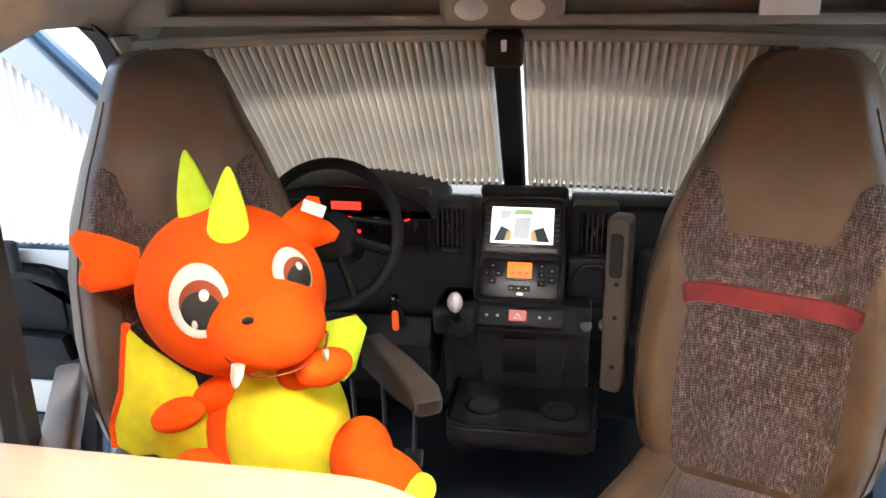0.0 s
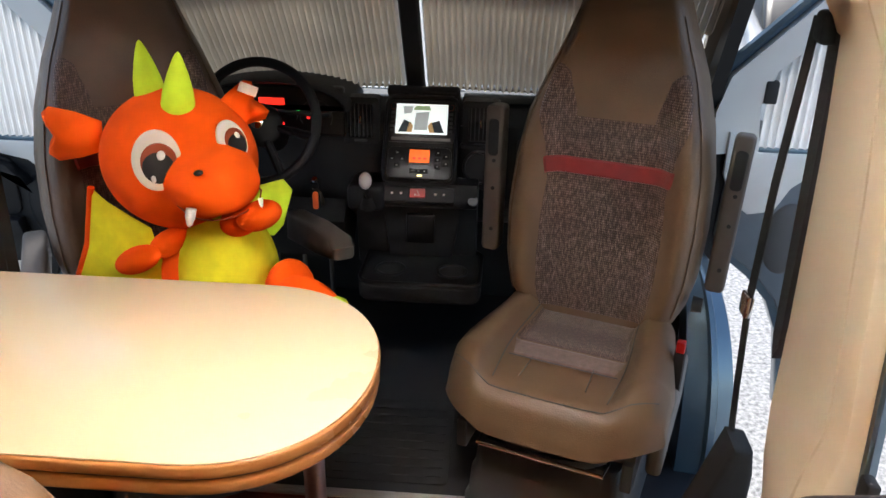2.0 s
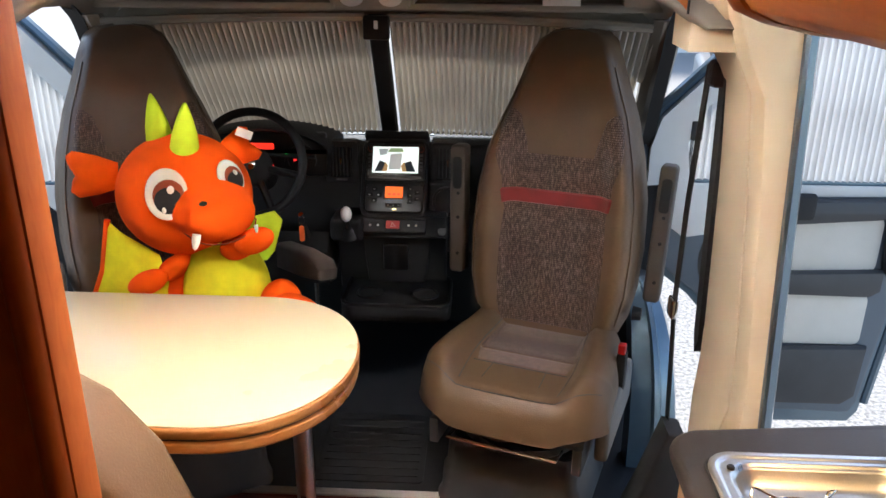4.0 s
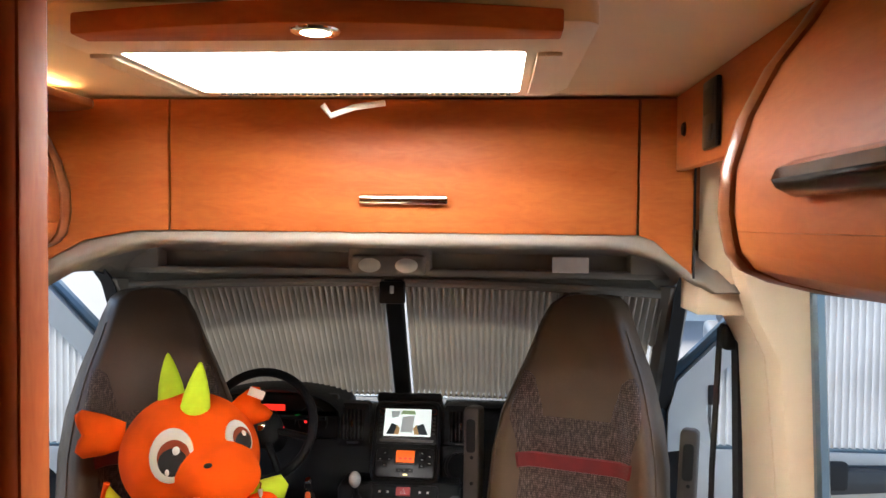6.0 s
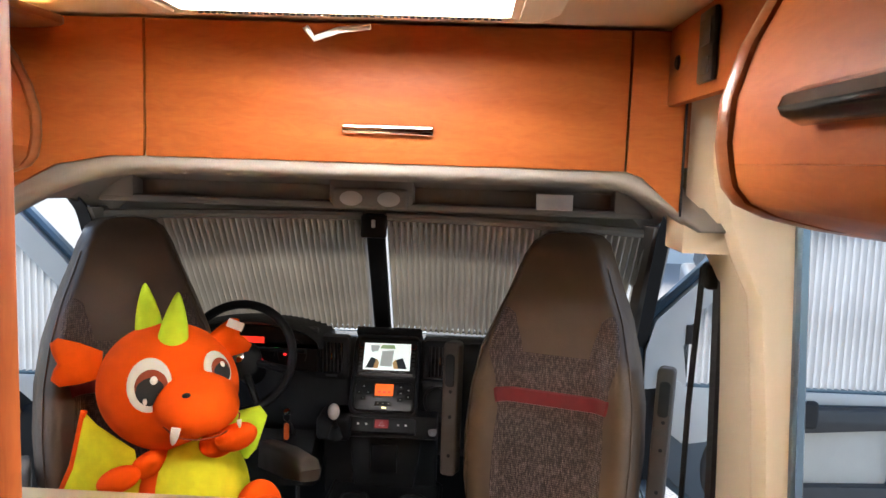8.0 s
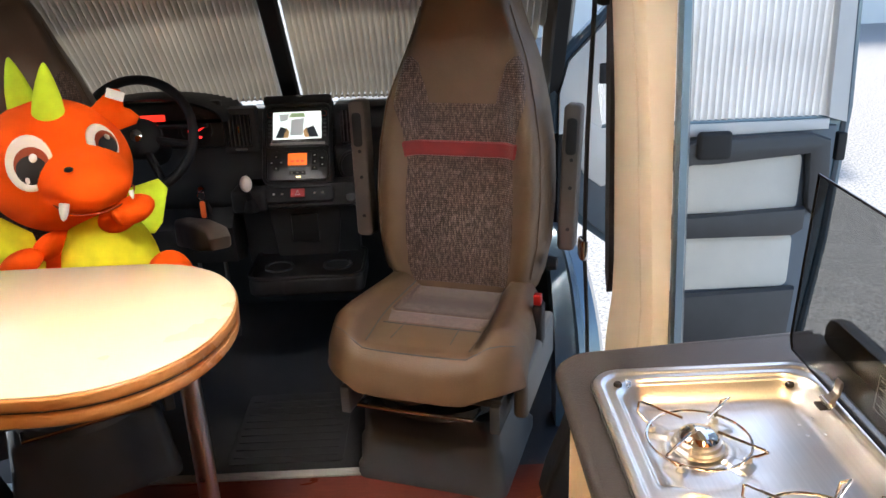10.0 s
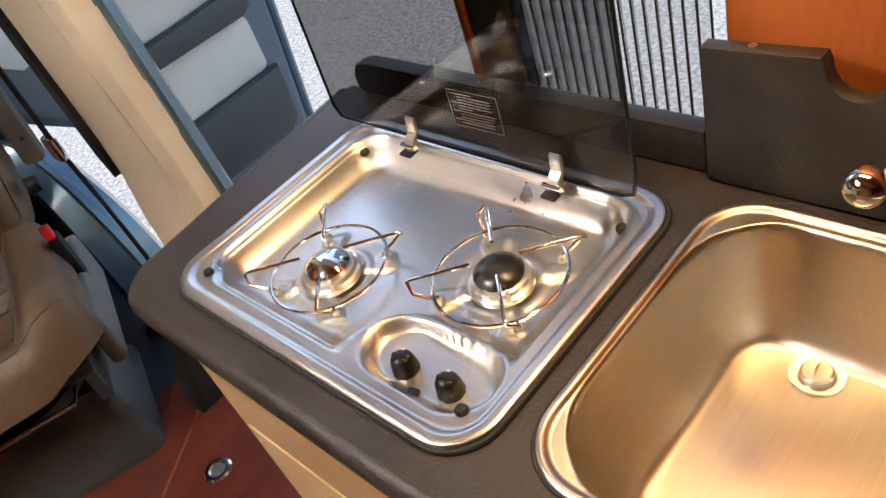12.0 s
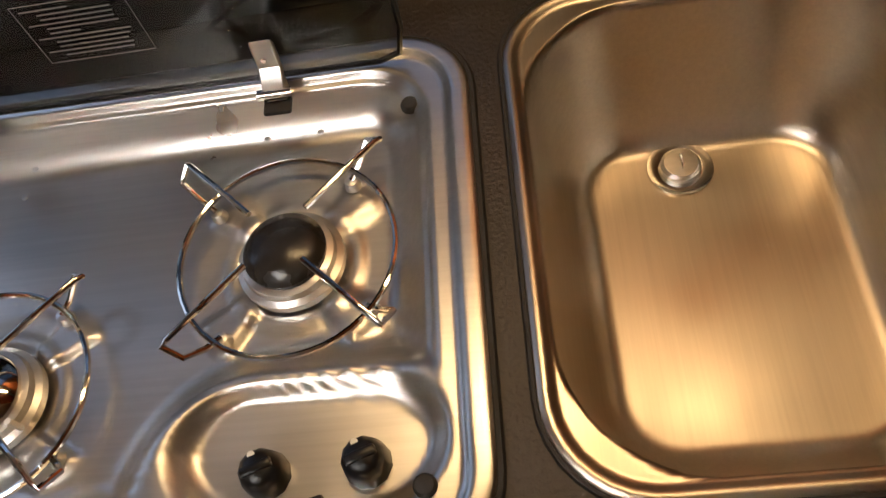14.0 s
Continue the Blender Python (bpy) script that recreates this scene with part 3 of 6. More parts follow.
# ---------------------------------------------------------------- cab doors, both wide open
def cab_door(sx, label):
    t = thing("cab_door", (sx * 1.0, 2.18, 0.0), label, "car door", "cab doors")

    def P(x0, x1):
        return (min(sx * x0, sx * x1), max(sx * x0, sx * x1))

    def pr(pts, a, c, bev=0.0):
        return prism([(sx * x, z) for x, z in pts], "y", a, c, bev)
    sill = 0.92 if sx > 0 else 0.86
    low = [(0.0, 0.60), (0.08, 0.53), (0.17, 0.46), (0.25, 0.37), (0.31, 0.24), (0.34, 0.08), (0.36, -0.06), (0.40, -0.10), (0.88, -0.09), (0.915, -0.04), (0.96, 0.40), (0.985, 0.75), (0.985, sill), (0.0, sill)]
    part("shell", pr(low, 0.03, 0.09, 0.008), BLUE_PAINT, t, "blue-grey metallic outer panel")
    # window frame: a slanted front edge and an upright rear edge
    out = [(-0.03, sill - 0.02), (-0.03, 1.04), (0.0, 1.15), (0.40, 1.555), (0.48, 1.59), (0.88, 1.60), (0.95, 1.56), (0.985, sill - 0.02)]
    inn = [(0.12, sill), (0.10, 1.06), (0.135, 1.17), (0.45, 1.475), (0.50, 1.505), (0.86, 1.51), (0.90, 1.48), (0.92, sill)]
    rings = []
    for y in (0.0, 0.012, 0.06, 0.085):
        g = 0.0 if y in (0.012, 0.06) else 0.012
        rings.append((y, g))
    q = bmesh.new()
    o0 = [[q.verts.new((sx * x, y, z)) for x, z in out] for y, g in rings]
    i0 = [[q.verts.new((sx * x, y, z)) for x, z in inn] for y, g in rings]
    for k in range(len(out) - 1):
        for a in range(len(rings) - 1):
            q.faces.new((o0[a][k], o0[a][k + 1], o0[a + 1][k + 1], o0[a + 1][k]))
            q.faces.new((i0[a][k], i0[a][k + 1], i0[a + 1][k + 1], i0[a + 1][k]))
        for a in (0, -1):
            q.faces.new((o0[a][k], o0[a][k + 1], i0[a][k + 1], i0[a][k]))
    part("window_frame", q, WHITE_TRIM, t, "pale window frame trim")
    part("frame_edge", tube([(sx * x, 0.04, z) for x, z in [(-0.045, 0.9), (-0.045, 1.05), (-0.012, 1.165), (0.2, 1.38), (0.39, 1.57), (0.48, 1.605), (0.88, 1.615), (0.965, 1.565), (0.998, 0.95), (0.975, 0.45), (0.93, 0.0)]], 0.020, 8), BLUE_PAINT, t, "dark painted door frame edge")
    part("frame_seal", tube([(sx * x, 0.015, z) for x, z in [(0.0, 0.9), (0.0, 1.06), (0.025, 1.135), (0.2, 1.315), (0.41, 1.525), (0.49, 1.56), (0.88, 1.568)]], 0.009, 8), RUBBER, t, "black rubber seal")
    pane = part("pane", pr([(x, z) for x, z in inn], 0.058, 0.062), CLEAR, t)
    pane.visible_shadow = False

    def ptf(u, v, d):
        top = lerp_table([(0.10, 1.07), (0.135, 1.17), (0.45, 1.475), (0.50, 1.505), (0.93, 1.51)], u)
        return Vector((sx * u, 0.035 + d, top + (sill - top) * v))
    part("window_blind", pleated((0.125, 0.918), ptf, 0.010, 0.0245, 3), BLIND_SIDE, t, "pale pleated window blind, closed", False)
    part("blind_catch", bx(*P(0.105, 0.145), -0.006, 0.03, 1.07, 1.14, 0.005), RUBBER, t)
    # driver's side takes DASH black: the door's shade put into its panel colours
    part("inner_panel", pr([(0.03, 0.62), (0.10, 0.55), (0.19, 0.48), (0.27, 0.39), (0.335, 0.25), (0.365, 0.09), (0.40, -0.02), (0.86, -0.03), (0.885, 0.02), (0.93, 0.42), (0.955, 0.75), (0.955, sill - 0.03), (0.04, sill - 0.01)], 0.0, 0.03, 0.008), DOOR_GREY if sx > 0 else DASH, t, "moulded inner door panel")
    part("front_trim", pr([(0.02, sill - 0.08), (0.06, sill - 0.17), (0.12, sill - 0.215), (0.20, sill - 0.20), (0.24, sill - 0.12), (0.30, sill - 0.07), (0.40, sill - 0.05), (0.92, sill - 0.04), (0.92, sill - 0.004), (0.12, sill - 0.004), (0.02, sill + 0.06)], -0.012, 0.003, 0.006), WHITE_TRIM, t, "pale trim by the hinge")
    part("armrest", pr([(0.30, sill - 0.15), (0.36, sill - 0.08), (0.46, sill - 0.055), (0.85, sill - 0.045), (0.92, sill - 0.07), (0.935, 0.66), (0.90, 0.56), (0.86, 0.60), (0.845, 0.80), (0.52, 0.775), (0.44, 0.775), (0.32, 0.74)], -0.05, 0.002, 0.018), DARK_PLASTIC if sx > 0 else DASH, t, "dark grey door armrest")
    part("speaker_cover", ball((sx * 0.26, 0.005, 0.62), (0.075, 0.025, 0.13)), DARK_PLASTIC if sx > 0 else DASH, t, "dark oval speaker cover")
    part("door_pull", bx(*P(0.44, 0.56), -0.075, -0.04, 0.80, 0.90, 0.015, 3), RUBBER, t, "black inner door handle")
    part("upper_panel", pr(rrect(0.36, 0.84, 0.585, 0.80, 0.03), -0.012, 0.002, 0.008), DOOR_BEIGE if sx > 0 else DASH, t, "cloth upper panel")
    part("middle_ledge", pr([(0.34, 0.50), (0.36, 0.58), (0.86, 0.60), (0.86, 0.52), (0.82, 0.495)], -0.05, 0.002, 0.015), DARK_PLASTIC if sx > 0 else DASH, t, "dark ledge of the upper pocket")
    part("lower_panel", pr(rrect(0.36, 0.84, 0.28, 0.492 if sx > 0 else 0.40, 0.03), -0.010, 0.002, 0.008), DOOR_BEIGE, t, "pale cloth lower panel")
    part("door_pocket", pr([(0.40, 0.27), (0.86, 0.285), (0.85, 0.07), (0.80, 0.03), (0.46, 0.03), (0.40, 0.08)], -0.05, 0.002, 0.02), DARK_PLASTIC, t, "deep dark door pocket")
    part("lock", bx(*P(0.965, 0.998), 0.0, 0.05, 0.76, 0.86, 0.005), RUBBER, t)
    part("hinge_arm", bx(*P(-0.06, 0.05), 0.03, 0.06, 0.72, 0.76, 0.006), DARK_PLASTIC, t)
    return t


cab_door(1, "passenger cab door wide open, blue-grey with pale pockets")
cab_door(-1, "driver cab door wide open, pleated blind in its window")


# ---------------------------------------------------------------- cab seats
WTAB = [(0.48, 0.235), (0.56, 0.265), (0.66, 0.285), (0.80, 0.292), (0.95, 0.285), (1.08, 0.262), (1.2, 0.222), (1.3, 0.18), (1.38, 0.15), (1.43, 0.125), (1.455, 0.09), (1.465, 0.03)]


def back_pt(s, z, out=0.0):
    """Front of the backrest: s from -1 to 1 across it."""
    w = lerp_table(WTAB, z)
    a = abs(s)
    wing = 0.055 * smooth01((a - 0.45) / 0.33) * (1 - smooth01((z - 1.05) / 0.2)) * smooth01((z - 0.46) / 0.12)
    edge = 0.115 * (1 - math.sqrt(max(0, 1 - max(0, (a - 0.74) / 0.26) ** 2)))
    top = 0.06 * smooth01((z - 1.36) / 0.11) ** 2
    lumbar = 0.012 * math.sin(math.pi * min(1, max(0, (z - 0.5) / 0.5)))
    return Vector((s * w, 0.215 + (z - 0.5) * 0.13 - wing + edge + top - lumbar - out, z))


def cush_pt(s, v, out=0.0):
    """Top of the cushion: v 0 at the backrest, 1 at its front."""
    w = 0.262 + 0.038 * smooth01(v / 0.6)
    a = abs(s)
    bol = 0.058 * smooth01((a - 0.50) / 0.20) * (1 - 0.7 * smooth01((v - 0.75) / 0.25))
    edge = 0.10 * (1 - math.sqrt(max(0, 1 - max(0, (a - 0.76) / 0.24) ** 2)))
    front = 0.125 * (1 - math.sqrt(max(0, 1 - max(0, (v - 0.84) / 0.16) ** 2)))
    y = 0.22 - 0.53 * v + 0.13 * a ** 4 * smooth01((v - 0.5) / 0.5)
    return Vector((s * w, y, 0.485 + 0.02 * v + bol - min(0.13, math.hypot(edge, front)) + out))


def patch(fn, s0, s1, v0, v1, ns, nv, out=0.004):
    """A sewn panel that lies on a seat's surface; s0 and s1 may follow v."""
    q = bmesh.new()
    rows = []
    for j in range(nv + 1):
        v = v0 + (v1 - v0) * j / nv
        a, c = (s0(v) if callable(s0) else s0), (s1(v) if callable(s1) else s1)
        row = []
        for i in range(ns + 1):
            e = 0.0 if i in (0, ns) or j in (0, nv) else 1.0
            row.append(q.verts.new(fn(a + (c - a) * i / ns, v, out * e - 0.0015 * (1 - e))))
        rows.append(row)
    for r0, r1 in zip(rows, rows[1:]):
        for i in range(ns):
            q.faces.new((r0[i], r0[i + 1], r1[i + 1], r1[i]))
    return q


def cab_seat(loc, rz, label, leather, arms):
    t = thing("captain_seat", loc, label, "captain seat", "swivelled cab seats", "", rz)
    S = [-1 + 2 * k / 56 for k in range(57)]
    rings = []
    for z in [0.48, 0.50, 0.53, 0.56, 0.6, 0.66, 0.72, 0.8, 0.88, 0.95, 1.02, 1.08, 1.14, 1.2, 1.25, 1.3, 1.34, 1.38, 1.41, 1.43, 1.445, 1.455, 1.462, 1.465]:
        front = [back_pt(s, z) for s in S]
        w = lerp_table(WTAB, z)
        yb = 0.215 + (z - 0.5) * 0.13 + 0.125 - 0.06 * smooth01((z - 1.36) / 0.11)
        rings.append(front + [Vector((w * 0.9, yb, z)), Vector((w * 0.6, yb + 0.015, z)), Vector((0, yb + 0.02, z)), Vector((-w * 0.6, yb + 0.015, z)), Vector((-w * 0.9, yb, z))])
    part("backrest", loft(rings), leather, t, "leather backrest with built-in headrest")
    f = lambda z: lerp_table([(0.5, 0.64), (0.9, 0.60), (0.98, 0.66), (1.04, 0.72), (1.085, 0.80)], z)
    part("fabric_panel", patch(back_pt, lambda z: -f(z), f, 0.50, 1.085, 40, 36, 0.0025), TWEED, t, "brown woven tweed centre panel")
    for s in (-1, 1):
        g = lambda z: s * lerp_table([(1.05, 0.40), (1.085, 0.41), (1.12, 0.46), (1.2, 0.62), (1.225, 0.80)], z)
        hh = lambda z: s * lerp_table([(1.05, 0.73), (1.085, 0.80), (1.15, 0.85), (1.2, 0.86), (1.225, 0.82)], z)
        part("shoulder_panel", patch(back_pt, g, hh, 1.06, 1.225, 16, 18, 0.0031), TWEED, t, "brown tweed shoulder panel")
    part("red_band", patch(back_pt, lambda z: -f(z) - 0.01, lambda z: f(z) + 0.01, 0.915, 0.968, 40, 8, 0.009), RED_CLOTH, t, "dark red cloth band")
    for s in (-1, 1):
        part("side_piping", tube([back_pt(s * 0.90, z, 0.003) for z in [0.55 + 0.028 * k for k in range(30)]], 0.0022, 6), leather, t)
    # cushion
    rings = []
    for j in range(37):
        v = j / 36
        topr = [cush_pt(s, v) for s in S]
        lo = 0.362
        w = 0.262 + 0.038 * smooth01(v / 0.6)
        y = topr[28].y
        rings.append(topr + [Vector((w * 0.93, topr[-1].y + 0.02, lo)), Vector((0, y + 0.025, lo - 0.01)), Vector((-w * 0.93, topr[0].y + 0.02, lo))])
    part("cushion", loft(rings), leather, t, "leather seat cushion with a rounded front")
    part("cushion_fabric", patch(cush_pt, -0.56, 0.56, 0.0, 0.42, 32, 14, 0.0018), TWEED, t, "brown tweed rear of the cushion")
    part("cushion_inset", patch(cush_pt, lambda v: -0.56 + 0.5 * (v - 0.40), lambda v: 0.56 - 0.5 * (v - 0.40), 0.415, 0.58, 32, 14, 0.0018), ALCANTARA, t, "rosy suede inset")
    for s in (-0.28, 0.28):
        part("seam", tube([cush_pt(s * (1 + 0.25 * (v - 0.56)), v, 0.0012) for v in [0.56 + 0.03 * k for k in range(8)]], 0.0018, 6), DARK_PLASTIC, t)
    for s in (-1, 1):
        part("bolster_seam", tube([cush_pt(s * (0.575 - 0.10 * v * v), v, 0.001) for v in [0.03 + 0.03 * k for k in range(28)]], 0.002, 6), DARK_PLASTIC, t)
    part("inset_seam", tube([cush_pt(s, 0.585, 0.001) for s in [-0.5 + 0.05 * k for k in range(21)]], 0.0018, 6), DARK_PLASTIC, t)
    part("front_seam", tube([cush_pt(s, 0.90, 0.001) for s in [-0.9 + 0.1 * k for k in range(19)]], 0.0018, 6), DARK_PLASTIC, t)
    part("side_shield", bx(0.258, 0.30, -0.16, 0.26, 0.27, 0.42, 0.015, 3), GREY_PLASTIC, t, "grey plastic side shield")
    part("side_shield", bx(-0.29, -0.245, -0.02, 0.26, 0.27, 0.40, 0.015, 3), GREY_PLASTIC, t, "grey plastic side shield")
    part("seat_pan", bx(-0.24, 0.24, -0.22, 0.2, 0.335, 0.362, 0.004), DARK_PLASTIC, t, "dark steel seat pan")
    for sl in (-0.225, 0.225):
        part("slide_rail", bx(sl - 0.015, sl + 0.015, -0.24, 0.2, 0.262, 0.35, 0.006), DARK_PLASTIC, t, "dark steel slide rail")
    part("adjust_bar", tube([(-0.17, -0.19, 0.30), (-0.17, -0.265, 0.315), (0.17, -0.265, 0.315), (0.17, -0.19, 0.30)], 0.006, 8), CHROME, t, "bright steel adjusting bar")
    part("swivel_plate", lathe([(0.001, 0.02), (0.19, 0.02), (0.2, 0.0), (0.001, 0.0)], 32, pose(0, 0, 0.245)), DARK_PLASTIC, t)
    rings = [[(x * k, y * k2, z) for x, y in rrect(-0.24, 0.24, -0.19, 0.25, 0.04)] for z, k, k2 in ((0.0, 1, 1), (0.03, 1.0, 1.0), (0.045, 0.96, 0.95), (0.13, 0.94, 0.93), (0.145, 0.90, 0.89), (0.22, 0.88, 0.86), (0.24, 0.82, 0.80))]
    part("pedestal", loft(rings), DARK_PLASTIC, t, "dark grey moulded seat pedestal")
    for s, lift in arms:
        if lift:
            m = pose(0.335 if s > 0 else -0.338, 0.27, 0.665, -4, s * 1.5, 0)
            arm = part("armrest", prism(rrect(-0.027, 0.027, -0.03, 0.42, 0.016), "y", -0.03, 0.03, 0.008, 3, None, m), ARM_PLASTIC, t, "brown-grey armrest folded up")
            part("latch", prism(rrect(-0.016, 0.016, 0.27, 0.38, 0.012), "y", -0.034, -0.029, 0.002, 1, None, m), DASH, arm, "black recess")
            for zz in (0.04, 0.17, 0.255):
                part("screw_hole", lathe([(0.001, 0.001), (0.006, 0.001), (0.006, -0.002), (0.001, -0.002)], 10, m @ pose(0.004, -0.031, zz, 90, 0, 0)), DASH, arm)
        else:
            lowered = pose(0.45, -0.105, -0.045, -14) if s > 0 else pose(-0.33, 0.16, -0.10)
            b = prism([(0.26, 0.70), (0.22, 0.80), (-0.08, 0.80), (-0.28, 0.785), (-0.31, 0.755), (-0.295, 0.72), (-0.10, 0.705)], "x", -0.034, 0.034, 0.016, 3, None, lowered)
            part("armrest", b, ARM_PLASTIC, t, "brown-grey armrest folded down")
    part("buckle_stalk", bx(0.27, 0.30, 0.05, 0.10, 0.38, 0.53, 0.008), DASH, t, "black belt buckle stalk")
    part("buckle", bx(0.273, 0.297, 0.046, 0.072, 0.532, 0.566, 0.005), RED_BUTTON, t, "red release button")
    part("recline_knob", lathe([(0.001, 0.03), (0.02, 0.028), (0.024, 0.0), (0.001, 0.0)], 16, pose(0.285, 0.22, 0.6, 0, 90, 0)), DASH, t)
    return t


cab_seat((0.525, 1.615, 0.0), -19, "brown leather and tweed captain seat turned to face the room", LEATHER_L, ((-1, True), (1, True)))
cab_seat((-0.61, 1.62, 0.0), 29, "brown leather captain seat with a toy dragon sitting on it", LEATHER, ((1, False), (-1, False)))

# ---------------------------------------------------------------- table
tb = thing("dinette_table", (0, 0, 0), "pale maple table with a rounded orange wood edge", "table")


def table_outline(g=0.0):
    pts = [(-0.99, 0.665 + g), (-0.215, 0.665 + g)]
    for k in range(1, 28):
        a = radians(-90 + 180 * k / 28)
        c, s = math.cos(a), math.sin(a)
        pts.append((-0.215 + (0.303 - g) * abs(c) ** 0.9, 0.976 + (0.311 - g) * math.copysign(abs(s) ** 0.95, s)))
    return pts + [(-0.215, 1.287 - g), (-0.99, 1.287 - g)]


part("tabletop", prism(table_outline(0.004), "z", 0.8265, 0.830, 0.0015), TABLE_TOP, tb, "pale maple laminate surface")
part("edge_band", prism(table_outline(), "z", 0.799, 0.8265, 0.006, 3), TABLE_EDGE, tb, "orange wood edge")
part("edge_groove", prism(table_outline(0.008), "z", 0.794, 0.800), DARK_PLASTIC, tb, "dark groove")
part("lower_leaf", prism(table_outline(0.002), "z", 0.764, 0.794, 0.008, 3), TABLE_EDGE, tb, "orange wood swivel leaf")
part("leg", tube([(-0.11, 1.2, 0.0), (-0.11, 1.2, 0.768)], 0.026, 20), ALU, tb, "brushed metal table leg")
part("foot_plate", lathe([(0.001, 0.012), (0.07, 0.01), (0.075, 0.0), (0.001, 0.0)], 24, pose(-0.11, 1.2, 0)), ALU, tb)

# ---------------------------------------------------------------- bench behind the table
bn = thing("dinette_bench", (0, 0, 0), "tan leather bench with a tall rounded backrest", "bench")
part("base", bx(-0.98, 0.0, 0.2, 0.72, 0.0, 0.36, 0.005), CHERRY_Z, bn)
part("cushion", prism(rrect(-0.97, 0.10, 0.26, 0.80, 0.06), "z", 0.36, 0.46, 0.035, 4), LEATHER_L, bn, "tan leather seat cushion")
part("backrest", prism([(-0.97, 0.46), (-0.02, 0.46), (0.0, 0.6), (-0.01, 0.98), (-0.05, 1.09), (-0.11, 1.17), (-0.2, 1.225), (-0.34, 1.25), (-0.97, 1.25)], "y", 0.12, 0.27, 0.03, 4), LEATHER_L, bn, "tan leather backrest")

# ---------------------------------------------------------------- partition by the bench
pt = thing("wardrobe_partition", (0, 0, 0), "cherry wood partition with a rounded edge post", "partition")
part("panel", bx(-0.98, -0.066, 0.02, 0.06, 0.0, 1.972, 0.003), CHERRY_Z, pt)
part("edge_post", prism(rrect(-0.068, -0.040, 0.008, 0.075, 0.012), "z", 0.0, 1.972), CHERRY_Z, pt, "rounded cherry edge post")
part("edge_strip", bx(-0.0415, -0.0375, 0.02, 0.06, 0.0, 1.972, 0.001), CHERRY_Z, pt, "cherry edge strip")
part("push_knob", bx(-0.109, -0.091, 0.002, 0.02, 1.585, 1.60, 0.004), PALE_WOOD, pt, "small square wood plug")

# ---------------------------------------------------------------- locker over the cab


def bar_handle(x0, x1, y, z, parent, along="x"):
    """A half-round chrome bar with two feet."""
    L = x1 - x0
    q = bmesh.new()
    prof = [(-0.011, 0.004), (-0.006, 0.012), (0.0, 0.014), (0.007, 0.012), (0.012, 0.003), (0.008, -0.002), (-0.008, -0.002)]
    rings = [[(x0 + L * t, y - 0.012 - d * k, z + h * k) for h, d in prof] for t, k in ((0, 0.6), (0.01, 0.9), (0.03, 1), (0.97, 1), (0.99, 0.9), (1, 0.6))]
    q = loft(rings)
    h = part("handle", q, CHROME, parent, "chrome bar handle")
    for xx in (x0 + 0.2 * L, x0 + 0.8 * L):
        part("handle_foot", tube([(xx, y + 0.001, z), (xx, y - 0.014, z)], 0.005, 10), HANDLE_DARK, h)
    return h


lk = thing("overcab_locker", (0, 0, 0), "cherry wood locker over the cab with a chrome handle", "locker")
part("body", bx(-0.98, 0.80, 1.145, 1.30, 1.685, 1.972), CHERRY_DARK, lk)
part("door", bx(-0.378, 0.662, 1.122, 1.143, 1.672, 1.966, 0.003), CHERRY_X, lk, "wide cherry flap door")
part("side_panel", prism([(-0.383, 1.966), (-0.98, 1.966), (-0.98, 1.50), (-0.80, 1.50), (-0.67, 1.60), (-0.58, 1.648), (-0.46, 1.67), (-0.383, 1.672)], "y", 1.122, 1.143, 0.002), CHERRY_X, lk)
part("side_panel", prism([(0.667, 1.966), (0.782, 1.966), (0.782, 1.585), (0.742, 1.622), (0.70, 1.66), (0.667, 1.672)], "y", 1.122, 1.143, 0.002), CHERRY_X, lk)
part("end_trim", bx(0.782, 0.786, 1.118, 1.143, 1.58, 1.966), RUBBER, lk)
bar_handle(0.055, 0.252, 1.122, 1.745, lk)

# side panel with the switch unit
sp = thing("control_panel_board", (0, 0, 0), "cherry side board carrying a black control unit", "panel")
part("board", prism([(1.12, 1.972), (1.12, 1.812), (0.38, 1.812), (0.30, 1.86), (0.30, 1.972)], "x", 0.742, 0.765, 0.003), CHERRY_Y, sp)
cu = thing("control_unit", (0.742, 0.82, 1.893), "small black control unit with buttons on the cherry board", "control unit")
part("case", bx(-0.012, -0.001, -0.045, 0.045, -0.062, 0.062, 0.005), DASH_GLOSS, cu)
part("button", bx(-0.016, -0.011, -0.03, 0.0, -0.05, -0.02, 0.003), DARK_PLASTIC, cu)
part("display", bx(-0.014, -0.011, -0.03, 0.03, 0.0, 0.045, 0.002), DARK_PLASTIC, cu)
solid("round_sensor", lathe([(0.001, 0.006), (0.012, 0.005), (0.015, 0.0), (0.001, 0.0)], 20, pose(0.7415, 1.045, 1.893, 0, -90, 0)), DASH, "small round black sensor on the cherry board", "sensor")
solid("wall_right_upper", bx(0.80, 1.055, 1.145, 1.3, 1.5, 1.972), CREAM, "cream corner panel above the pillar", "wall", STRUCT, False)

